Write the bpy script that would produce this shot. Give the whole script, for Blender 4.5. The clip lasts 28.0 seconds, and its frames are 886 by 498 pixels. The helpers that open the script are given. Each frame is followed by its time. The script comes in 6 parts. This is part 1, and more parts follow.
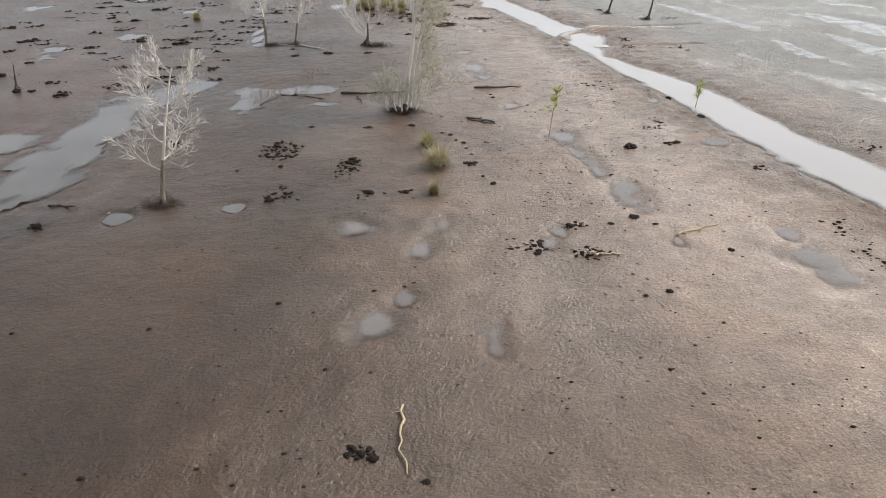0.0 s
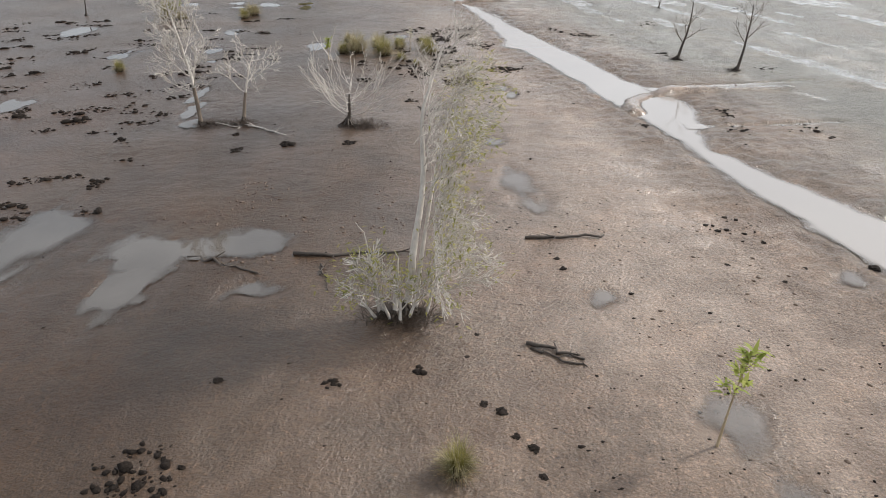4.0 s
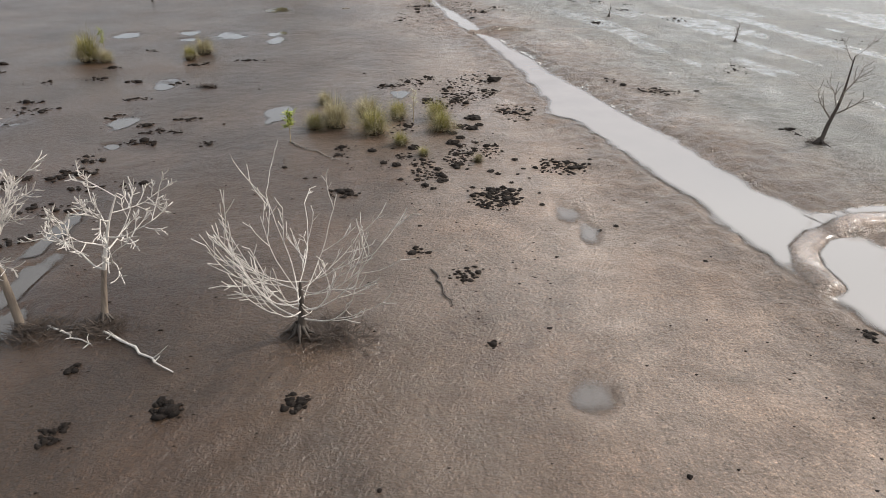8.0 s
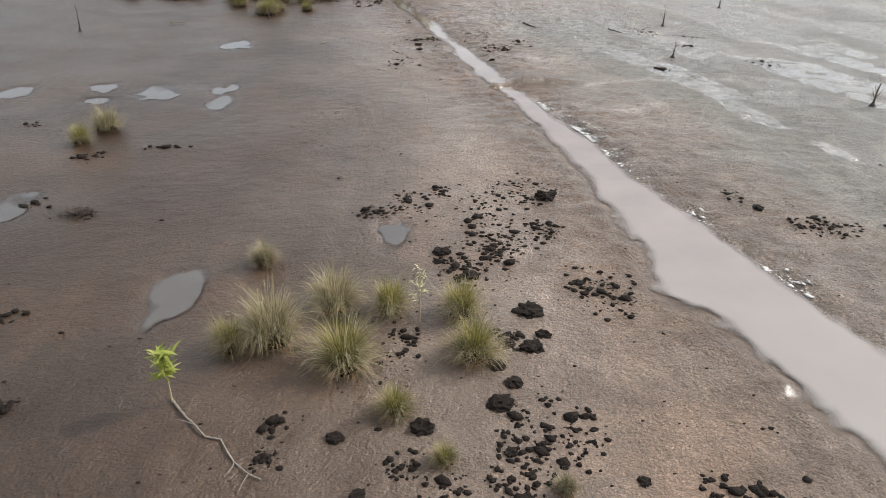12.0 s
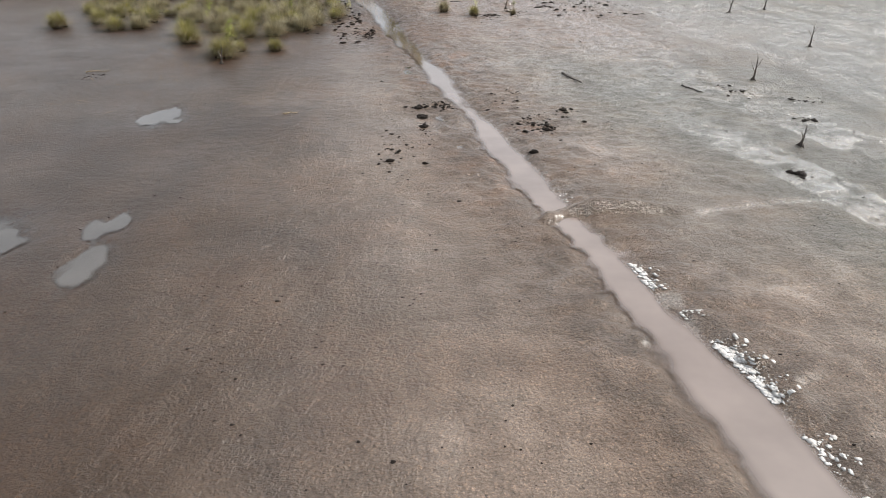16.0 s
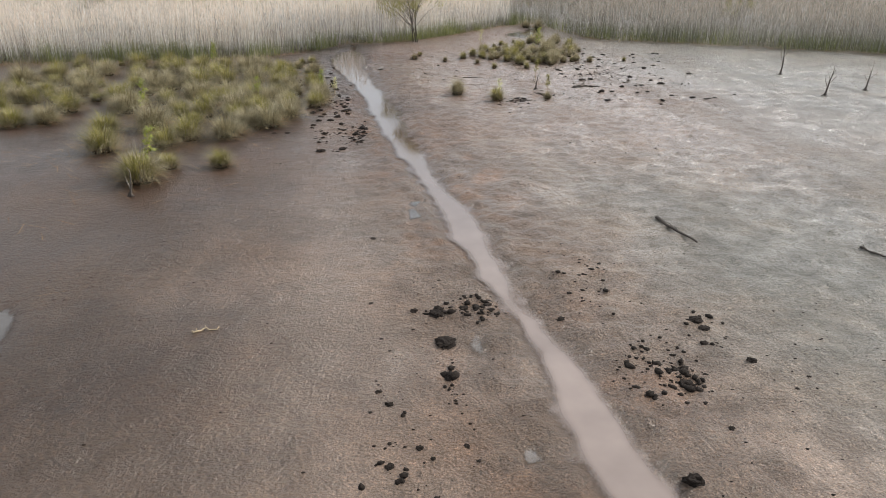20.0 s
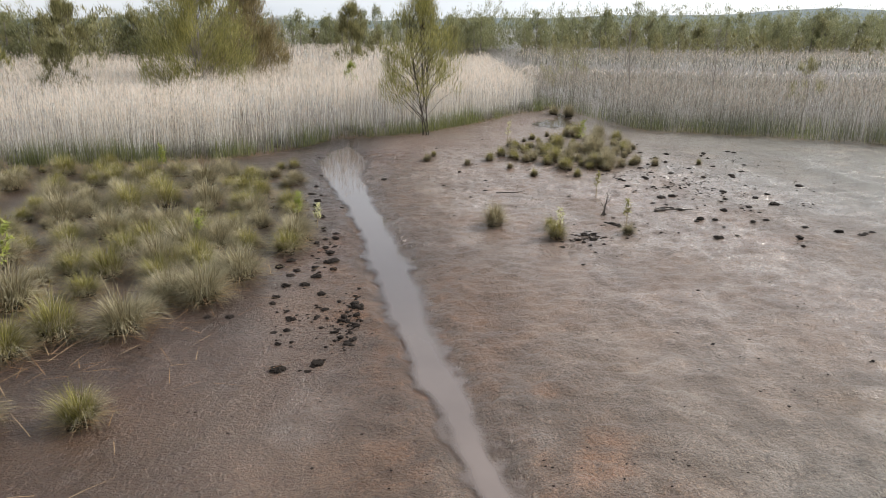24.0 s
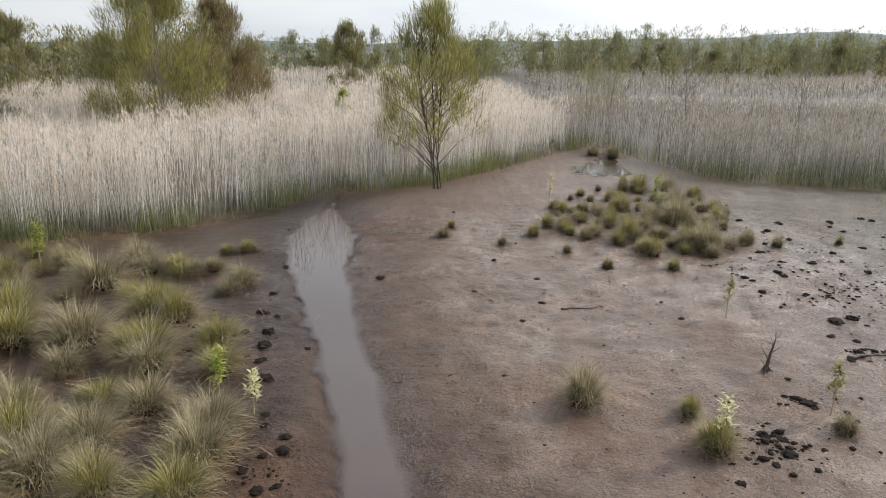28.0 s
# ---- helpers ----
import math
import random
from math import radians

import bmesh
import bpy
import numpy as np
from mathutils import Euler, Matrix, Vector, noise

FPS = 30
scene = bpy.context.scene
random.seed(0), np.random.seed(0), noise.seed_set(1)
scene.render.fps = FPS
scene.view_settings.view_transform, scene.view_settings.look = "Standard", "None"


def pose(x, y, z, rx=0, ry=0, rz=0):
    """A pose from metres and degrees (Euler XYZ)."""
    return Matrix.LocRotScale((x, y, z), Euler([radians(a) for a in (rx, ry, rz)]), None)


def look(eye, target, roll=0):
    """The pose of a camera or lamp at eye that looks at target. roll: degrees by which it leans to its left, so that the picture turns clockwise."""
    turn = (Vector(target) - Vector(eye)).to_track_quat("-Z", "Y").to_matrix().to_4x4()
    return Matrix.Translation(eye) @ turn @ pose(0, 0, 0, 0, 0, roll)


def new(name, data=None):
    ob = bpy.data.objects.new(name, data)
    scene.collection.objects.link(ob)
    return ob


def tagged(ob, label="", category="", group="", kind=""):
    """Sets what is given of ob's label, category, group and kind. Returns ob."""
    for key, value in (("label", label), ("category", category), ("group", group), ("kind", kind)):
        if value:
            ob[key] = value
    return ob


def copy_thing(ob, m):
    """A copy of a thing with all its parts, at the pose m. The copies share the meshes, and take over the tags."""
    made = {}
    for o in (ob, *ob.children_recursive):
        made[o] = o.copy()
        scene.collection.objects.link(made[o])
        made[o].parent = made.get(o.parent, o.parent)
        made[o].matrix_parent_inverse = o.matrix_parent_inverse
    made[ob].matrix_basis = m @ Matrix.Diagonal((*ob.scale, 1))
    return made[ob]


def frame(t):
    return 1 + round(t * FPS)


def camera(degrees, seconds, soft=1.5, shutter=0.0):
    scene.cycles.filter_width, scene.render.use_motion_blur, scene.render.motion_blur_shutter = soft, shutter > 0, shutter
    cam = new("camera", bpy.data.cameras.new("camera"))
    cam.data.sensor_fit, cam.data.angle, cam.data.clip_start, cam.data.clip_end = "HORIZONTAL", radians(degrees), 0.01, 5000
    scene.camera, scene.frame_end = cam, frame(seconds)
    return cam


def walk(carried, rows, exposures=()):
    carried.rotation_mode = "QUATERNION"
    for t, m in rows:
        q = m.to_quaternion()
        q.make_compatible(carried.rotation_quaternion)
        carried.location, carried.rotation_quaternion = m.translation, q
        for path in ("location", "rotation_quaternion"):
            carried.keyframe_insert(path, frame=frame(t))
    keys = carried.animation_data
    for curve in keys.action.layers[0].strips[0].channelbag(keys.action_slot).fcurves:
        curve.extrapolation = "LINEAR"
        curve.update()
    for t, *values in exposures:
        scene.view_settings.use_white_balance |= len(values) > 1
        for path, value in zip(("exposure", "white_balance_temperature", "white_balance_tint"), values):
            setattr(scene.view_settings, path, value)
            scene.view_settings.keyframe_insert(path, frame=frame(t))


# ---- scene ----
cam = camera(65.6, 28.0, soft=0.8)
METRES, EYE, TILT, LEAN, TURN = 50.0, 3.73, 0.0, 0.0, 0.0
ROWS = [
    (0.0, 0.0, 0.0, 0.0, -0.07, -27.09, 0.13),
    (0.5, -0.0007, 0.0175, 0.0005, -0.09, -27.08, 0.12),
    (1.0, -0.0011, 0.0362, 0.0009, -0.1, -27.09, 0.14),
    (1.5, -0.0017, 0.0543, 0.0013, -0.12, -27.1, 0.14),
    (2.0, -0.0026, 0.0723, 0.0017, -0.15, -27.1, 0.13),
    (2.5, -0.0036, 0.0897, 0.002, -0.17, -27.08, 0.13),
    (3.0, -0.0047, 0.1075, 0.0023, -0.19, -27.06, 0.14),
    (3.5, -0.006, 0.1257, 0.0028, -0.19, -27.07, 0.11),
    (5.5, -0.0111, 0.1969, 0.0028, -0.25, -26.94, 0.12),
    (6.0, -0.0118, 0.2143, 0.0028, -0.24, -26.94, 0.13),
    (6.5, -0.0126, 0.2318, 0.0028, -0.26, -26.96, 0.12),
    (7.0, -0.0134, 0.2494, 0.0027, -0.3, -26.97, 0.1),
    (7.5, -0.0142, 0.2673, 0.0028, -0.36, -27.02, 0.08),
    (8.0, -0.0151, 0.2849, 0.0028, -0.38, -27.03, 0.09),
    (8.5, -0.0162, 0.3024, 0.003, -0.42, -27.04, 0.07),
    (9.0, -0.0169, 0.3188, 0.0033, -0.47, -27.05, 0.09),
    (9.5, -0.0177, 0.3365, 0.0034, -0.5, -27.09, 0.11),
    (10.0, -0.0186, 0.3544, 0.0037, -0.51, -27.11, 0.1),
    (10.5, -0.0192, 0.372, 0.004, -0.54, -27.12, 0.07),
    (11.0, -0.0199, 0.3898, 0.004, -0.58, -27.11, 0.06),
    (11.5, -0.0206, 0.4073, 0.0043, -0.6, -27.13, 0.05),
    (12.0, -0.0213, 0.4249, 0.0045, -0.62, -27.12, 0.03),
    (12.5, -0.0219, 0.4427, 0.0048, -0.63, -27.12, 0.02),
    (13.0, -0.0225, 0.4602, 0.0052, -0.63, -27.15, -0.02),
    (13.5, -0.0231, 0.4779, 0.0053, -0.65, -27.14, -0.07),
    (15.5, -0.026, 0.5486, 0.0073, -0.72, -27.23, -0.11),
    (16.0, -0.0265, 0.5669, 0.0081, -0.73, -27.23, -0.09),
    (16.5, -0.0272, 0.5851, 0.0081, -0.77, -27.14, -0.09),
    (17.0, -0.028, 0.6035, 0.0079, -0.78, -27.03, -0.11),
    (17.5, -0.0288, 0.6219, 0.008, -0.81, -26.85, -0.11),
    (18.0, -0.0298, 0.64, 0.0081, -0.85, -26.37, -0.1),
    (18.5, -0.0313, 0.6577, 0.0082, -0.88, -25.72, -0.1),
    (19.0, -0.0326, 0.6758, 0.0079, -0.9, -25.01, -0.1),
    (19.5, -0.0334, 0.6945, 0.0078, -0.93, -24.29, -0.13),
    (20.0, -0.0345, 0.7133, 0.0076, -0.95, -23.56, -0.14),
    (20.5, -0.0357, 0.7322, 0.0076, -0.96, -22.89, -0.12),
    (21.0, -0.0372, 0.7507, 0.0078, -0.96, -22.19, -0.1),
    (21.5, -0.0388, 0.7691, 0.0074, -0.96, -21.44, -0.08),
    (23.5, -0.0441, 0.8402, 0.0064, -0.98, -18.57, -0.11),
    (24.0, -0.0455, 0.858, 0.006, -0.97, -17.86, -0.12),
    (24.5, -0.0468, 0.8762, 0.0055, -0.99, -17.13, -0.11),
    (25.0, -0.0481, 0.8942, 0.0053, -1.01, -16.58, -0.12),
    (25.5, -0.0491, 0.9123, 0.0044, -1.02, -16.3, -0.14),
    (26.0, -0.0501, 0.9305, 0.0046, -1.03, -16.18, -0.17),
    (26.5, -0.0513, 0.9479, 0.0048, -1.07, -16.11, -0.18),
    (27.0, -0.0523, 0.9647, 0.0047, -1.05, -16.09, -0.17),
    (27.5, -0.0532, 0.9814, 0.004, -1.06, -16.09, -0.19),
    (28.0, -0.0538, 0.9983, 0.0041, -1.06, -16.11, -0.19),
]
walk(cam, [(t, pose(0, 0, EYE, TILT, LEAN, TURN) @ pose(METRES * x, METRES * y, METRES * z, 90 + pitch, roll, yaw)) for t, x, y, z, yaw, pitch, roll in ROWS], exposures=[(0, 0.17), (6.0, 0.13), (11.0, 0.18), (17.0, 0.28), (21.0, 0.29), (25.0, 0.23), (28, 0.15)])

# ---- light ----
SUN_AZ, SUN_EL = 66.0, 34.0  # degrees clockwise from straight ahead, and above the horizon
world = bpy.data.worlds.new("overcast_sky")
scene.world = world
world.use_nodes = True
wt = world.node_tree
wt.nodes.clear()
w_out = wt.nodes.new("ShaderNodeOutputWorld")
w_mix = wt.nodes.new("ShaderNodeMixShader")
w_clear, w_cloud = wt.nodes.new("ShaderNodeBackground"), wt.nodes.new("ShaderNodeBackground")
sky = wt.nodes.new("ShaderNodeTexSky")
sky.sky_type, sky.sun_disc = "NISHITA", False
sky.sun_elevation, sky.sun_rotation = radians(SUN_EL), radians(SUN_AZ)
sky.dust_density = 2.0
w_coord = wt.nodes.new("ShaderNodeTexCoord")
w_map = wt.nodes.new("ShaderNodeMapping")
w_map.inputs["Scale"].default_value = (1.0, 1.0, 4.5)
w_noise = wt.nodes.new("ShaderNodeTexNoise")
w_noise.inputs["Scale"].default_value, w_noise.inputs["Detail"].default_value = 2.2, 6.0
w_ramp = wt.nodes.new("ShaderNodeValToRGB")
w_ramp.color_ramp.elements[0].position, w_ramp.color_ramp.elements[0].color = 0.32, (0.63, 0.68, 0.745, 1)
w_ramp.color_ramp.elements[1].position, w_ramp.color_ramp.elements[1].color = 0.68, (0.84, 0.865, 0.90, 1)
wt.links.new(w_coord.outputs["Generated"], w_map.inputs["Vector"])
wt.links.new(w_map.outputs["Vector"], w_noise.inputs["Vector"])
wt.links.new(w_noise.outputs["Fac"], w_ramp.inputs["Fac"])
w_dot, w_glow, w_scale = wt.nodes.new("ShaderNodeVectorMath"), wt.nodes.new("ShaderNodeMapRange"), wt.nodes.new("ShaderNodeVectorMath")
w_dot.operation, w_scale.operation = "DOT_PRODUCT", "SCALE"
w_dot.inputs[1].default_value = (math.sin(radians(SUN_AZ)) * math.cos(radians(SUN_EL)), math.cos(radians(SUN_AZ)) * math.cos(radians(SUN_EL)), math.sin(radians(SUN_EL)))
w_glow.interpolation_type = "SMOOTHERSTEP"
for key, value in (("From Min", -0.2), ("From Max", 1.0), ("To Min", 0.98), ("To Max", 1.45)):
    w_glow.inputs[key].default_value = value
wt.links.new(w_coord.outputs["Generated"], w_dot.inputs[0])
wt.links.new(w_dot.outputs["Value"], w_glow.inputs["Value"])
wt.links.new(w_ramp.outputs["Color"], w_scale.inputs[0])
wt.links.new(w_glow.outputs["Result"], w_scale.inputs["Scale"])
wt.links.new(w_scale.outputs["Vector"], w_cloud.inputs["Color"])
wt.links.new(sky.outputs["Color"], w_clear.inputs["Color"])
w_clear.inputs["Strength"].default_value, w_cloud.inputs["Strength"].default_value = 0.11, 1.04
w_mix.inputs["Fac"].default_value = 0.82
wt.links.new(w_clear.outputs["Background"], w_mix.inputs[1])
wt.links.new(w_cloud.outputs["Background"], w_mix.inputs[2])
wt.links.new(w_mix.outputs["Shader"], w_out.inputs["Surface"])
sun_data = bpy.data.lights.new("sun", "SUN")
sun_data.energy, sun_data.angle, sun_data.color = 3.7, radians(4), (1.0, 0.95, 0.88)
sun = new("sun", sun_data)
sun_dir = Vector((math.sin(radians(SUN_AZ)) * math.cos(radians(SUN_EL)), math.cos(radians(SUN_AZ)) * math.cos(radians(SUN_EL)), math.sin(radians(SUN_EL))))
sun.matrix_world = look(Vector((0, 30, 0)) + sun_dir * 200, (0, 30, 0))
scene.view_settings.exposure = 0.0


# ---- materials ----
class Nodes:
    """A node material, with short ways to add the nodes that most of them share."""

    def __init__(self, name):
        self.m = bpy.data.materials.new(name)
        self.m.use_nodes = True
        self.t = self.m.node_tree
        self.b = self.t.nodes["Principled BSDF"]
        self.co = self.add("ShaderNodeNewGeometry").outputs["Position"]

    def add(self, kind, **values):
        n = self.t.nodes.new(kind)
        for k, v in values.items():
            n.inputs[k].default_value = v
        return n

    def link(self, a, b):
        self.t.links.new(a, b)

    def local(self):
        self.co = self.add("ShaderNodeTexCoord").outputs["Object"]

    def noise(self, scale, detail=4.0, rough=0.55, stretch=None):
        n = self.add("ShaderNodeTexNoise", Scale=scale, Detail=detail, Roughness=rough)
        co = self.co
        if stretch:
            mp = self.add("ShaderNodeMapping", Scale=stretch)
            self.link(co, mp.inputs["Vector"])
            co = mp.outputs["Vector"]
        self.link(co, n.inputs["Vector"])
        return n.outputs["Fac"]

    def attr(self, name):
        n = self.add("ShaderNodeAttribute")
        n.attribute_name = name
        return n.outputs["Fac"]

    def island(self):
        return self.add("ShaderNodeNewGeometry").outputs["Random Per Island"]

    def spread(self, fac, lo, hi, a=0.0, b=1.0):
        n = self.add("ShaderNodeMapRange")
        n.inputs["From Min"].default_value, n.inputs["From Max"].default_value = lo, hi
        n.inputs["To Min"].default_value, n.inputs["To Max"].default_value = a, b
        self.link(fac, n.inputs["Value"])
        return n.outputs["Result"]

    def maths(self, op, a, b):
        n = self.add("ShaderNodeMath")
        n.operation = op
        for s, v in zip(n.inputs, (a, b)):
            if isinstance(v, (int, float)):
                s.default_value = v
            else:
                self.link(v, s)
        return n.outputs["Value"]

    def mix(self, fac, a, b, kind="MIX"):
        n = self.add("ShaderNodeMix")
        n.data_type, n.blend_type = "RGBA", kind
        for s, v in zip((n.inputs[0], n.inputs[6], n.inputs[7]), (fac, a, b)):
            if isinstance(v, tuple):
                s.default_value = (*v, 1.0)
            elif isinstance(v, (int, float)):
                s.default_value = v
            else:
                self.link(v, s)
        return n.outputs[2]

    def ramp(self, fac, *stops):
        n = self.add("ShaderNodeValToRGB")
        e = n.color_ramp.elements
        while len(e) < len(stops):
            e.new(0.5)
        for el, (p, c) in zip(e, stops):
            el.position, el.color = p, (*c, 1.0)
        self.link(fac, n.inputs["Fac"])
        return n.outputs["Color"]

    def bump(self, height, strength, distance, under=None):
        n = self.add("ShaderNodeBump", Strength=strength, Distance=distance)
        self.link(height, n.inputs["Height"])
        if under is not None:
            self.link(under, n.inputs["Normal"])
        return n.outputs["Normal"]

    def done(self, color=None, rough=None, normal=None, spec=None):
        for v, key in ((color, "Base Color"), (rough, "Roughness"), (normal, "Normal"), (spec, "Specular IOR Level")):
            if v is None:
                continue
            if isinstance(v, tuple):
                self.b.inputs[key].default_value = (*v, 1.0)
            elif isinstance(v, (int, float)):
                self.b.inputs[key].default_value = v
            else:
                self.link(v, self.b.inputs[key])
        return self.m


def mud_material():
    n = Nodes("wet_mud")
    big, mid, fine, grit = n.noise(0.35, 5), n.noise(2.2, 5), n.noise(11, 6, 0.7), n.noise(48, 5, 0.75)
    pits = n.noise(24, 4, 0.6)
    brown = n.mix(n.spread(big, 0.35, 0.65), (0.038, 0.0195, 0.0086), (0.070, 0.0390, 0.0186))
    mauve = n.mix(n.spread(mid, 0.35, 0.65), (0.232, 0.169, 0.127), (0.350, 0.270, 0.213))
    grey = n.mix(n.spread(mid, 0.35, 0.68), (0.150, 0.141, 0.117), (0.238, 0.224, 0.194))
    c = n.mix(n.attr("mauve"), brown, mauve)
    c = n.mix(n.attr("grey"), c, grey)
    c = n.mix(n.maths("MULTIPLY", n.attr("red"), 0.55), c, n.mix(n.spread(fine, 0.3, 0.7), (0.105, 0.050, 0.034), (0.150, 0.080, 0.058)))
    c = n.mix(n.maths("MULTIPLY", n.attr("rust"), n.spread(mid, 0.38, 0.62, 0.1, 1.0)), c, (0.32, 0.155, 0.07))
    c = n.mix(n.maths("MULTIPLY", n.attr("salt"), n.spread(mid, 0.40, 0.66)), c, (0.55, 0.51, 0.475))
    # Straw under the reeds, darkened: shade at their foot put into its colour.
    straw = n.mix(n.spread(fine, 0.3, 0.7), (0.045, 0.030, 0.018), (0.15, 0.11, 0.07))
    c = n.mix(n.attr("straw"), c, straw)
    c = n.mix(n.attr("peat"), c, n.mix(n.spread(fine, 0.35, 0.65), (0.024, 0.014, 0.009), (0.075, 0.046, 0.032)))
    # Hollows darkened, grit lightened: relief shade and wet glints put into the colour.
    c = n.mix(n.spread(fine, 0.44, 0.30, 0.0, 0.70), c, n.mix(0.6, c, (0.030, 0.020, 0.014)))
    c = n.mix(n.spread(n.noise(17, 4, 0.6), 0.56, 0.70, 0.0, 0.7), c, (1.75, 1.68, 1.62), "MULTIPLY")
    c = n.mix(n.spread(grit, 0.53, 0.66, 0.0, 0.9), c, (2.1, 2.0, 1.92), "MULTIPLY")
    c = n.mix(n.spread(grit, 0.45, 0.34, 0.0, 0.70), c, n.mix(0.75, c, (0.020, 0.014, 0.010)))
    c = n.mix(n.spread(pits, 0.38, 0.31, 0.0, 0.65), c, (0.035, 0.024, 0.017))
    wet = n.maths("MULTIPLY", n.attr("wet"), n.spread(mid, 0.30, 0.58))
    c = n.mix(n.spread(n.noise(0.55, 5, 0.6), 0.46, 0.66, 0.0, 0.45), c, (1.18, 0.98, 0.80), "MULTIPLY")
    c = n.mix(n.spread(n.noise(1.7, 4, 0.6), 0.50, 0.68, 0.0, 0.5), c, (0.72, 0.74, 0.74), "MULTIPLY")
    c = n.mix(n.maths("MULTIPLY", wet, 0.8), c, (0.74, 0.72, 0.70), "MULTIPLY")
    streak = n.noise(1.3, 4, 0.6, (1.0, 0.09, 1.0))
    c = n.mix(n.spread(streak, 0.40, 0.62, 0.55, 0.0), c, (0.70, 0.68, 0.66), "MULTIPLY")
    c = n.mix(n.spread(n.noise(0.9, 4, 0.6), 0.42, 0.66, 0.45, 0.0), c, (0.72, 0.70, 0.68), "MULTIPLY")
    r = n.maths("ADD", n.spread(wet, 0.0, 1.0, 0.29, 0.08), n.spread(fine, 0.3, 0.7, 0.10, -0.02))
    cells = n.add("ShaderNodeTexVoronoi", Scale=9.5)
    cells.feature = "SMOOTH_F1"
    cells.inputs["Smoothness"].default_value = 0.6
    warp = n.add("ShaderNodeVectorMath")
    warp.operation = "SCALE"
    warp.inputs["Scale"].default_value = 0.35
    wobble = n.add("ShaderNodeTexNoise", Scale=6.0, Detail=3.0)
    n.link(n.co, wobble.inputs["Vector"])
    n.link(wobble.outputs["Color"], warp.inputs[0])
    moved = n.add("ShaderNodeVectorMath")
    n.link(n.co, moved.inputs[0])
    n.link(warp.outputs["Vector"], moved.inputs[1])
    n.link(moved.outputs["Vector"], cells.inputs["Vector"])
    dents = n.maths("ADD", n.maths("MULTIPLY", cells.outputs["Distance"], 0.9), n.noise(5.5, 3, 0.6))
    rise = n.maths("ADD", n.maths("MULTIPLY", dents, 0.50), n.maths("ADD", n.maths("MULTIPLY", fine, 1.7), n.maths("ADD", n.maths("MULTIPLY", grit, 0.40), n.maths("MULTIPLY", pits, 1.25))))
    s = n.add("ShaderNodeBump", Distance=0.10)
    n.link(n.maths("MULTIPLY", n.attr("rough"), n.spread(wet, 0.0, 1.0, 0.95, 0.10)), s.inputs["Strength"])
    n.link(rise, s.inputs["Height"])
    # A film of water over the mud.
    film = n.maths("ADD", n.maths("MULTIPLY", n.spread(n.noise(0.45, 4, 0.6), 0.35, 0.65, 0.12, 0.38), n.spread(n.attr("grey"), 0.0, 1.0, 1.0, 0.2)), wet)
    n.link(n.maths("MINIMUM", film, 1.0), n.b.inputs["Coat Weight"])
    n.link(n.spread(wet, 0.0, 0.8, 0.30, 0.05), n.b.inputs["Coat Roughness"])
    n.b.inputs["Coat IOR"].default_value = 1.33
    return n.done(c, r, s.outputs["Normal"], n.spread(wet, 0.0, 1.0, 0.38, 0.70))


def water_material(name, shallow, deep, ripple=0.004, silt=None, clear_to=0.042, shine=0.5):
    n = Nodes(name)
    c = n.mix(n.spread(n.noise(1.1, 4), 0.35, 0.65), shallow, deep)
    if silt:
        xyz = n.add("ShaderNodeSeparateXYZ")
        n.link(n.co, xyz.inputs[0])
        c = n.mix(n.spread(xyz.outputs["Y"], 23.0, 34.0, 1.0, 0.0), c, silt)
        c = n.mix(n.spread(xyz.outputs["Y"], 43.0, 54.0, 0.0, 1.0), c, (0.070, 0.047, 0.038))
    # Where it is shallow the mud shows through.
    clear, both = n.add("ShaderNodeBsdfTransparent"), n.add("ShaderNodeMixShader")
    murk = n.add("ShaderNodeMapRange")
    murk.interpolation_type = "SMOOTHSTEP"
    for key, value in (("From Min", -0.001), ("From Max", clear_to), ("To Max", 0.96)):
        murk.inputs[key].default_value = value
    n.link(n.attr("depth"), murk.inputs["Value"])
    n.link(murk.outputs["Result"], both.inputs["Fac"])
    n.link(clear.outputs["BSDF"], both.inputs[1])
    n.link(n.b.outputs["BSDF"], both.inputs[2])
    n.link(both.outputs["Shader"], n.t.nodes["Material Output"].inputs["Surface"])
    return n.done(c, n.spread(n.noise(0.8, 3), 0.35, 0.65, 0.02, 0.07), n.bump(n.noise(9, 2), 0.10, ripple), shine)


def wood_material(name, light, dark, scale=30, rough=0.7):
    n = Nodes(name)
    n.local()
    grain = n.noise(scale, 5, 0.65, (1.0, 1.0, 0.12))
    blot = n.noise(4.5, 4)
    c = n.mix(n.spread(grain, 0.32, 0.68), dark, light)
    c = n.mix(n.spread(blot, 0.55, 0.75, 0.0, 0.6), c, tuple(v * 0.45 for v in light))
    return n.done(c, rough, n.bump(grain, 0.5, 0.006))


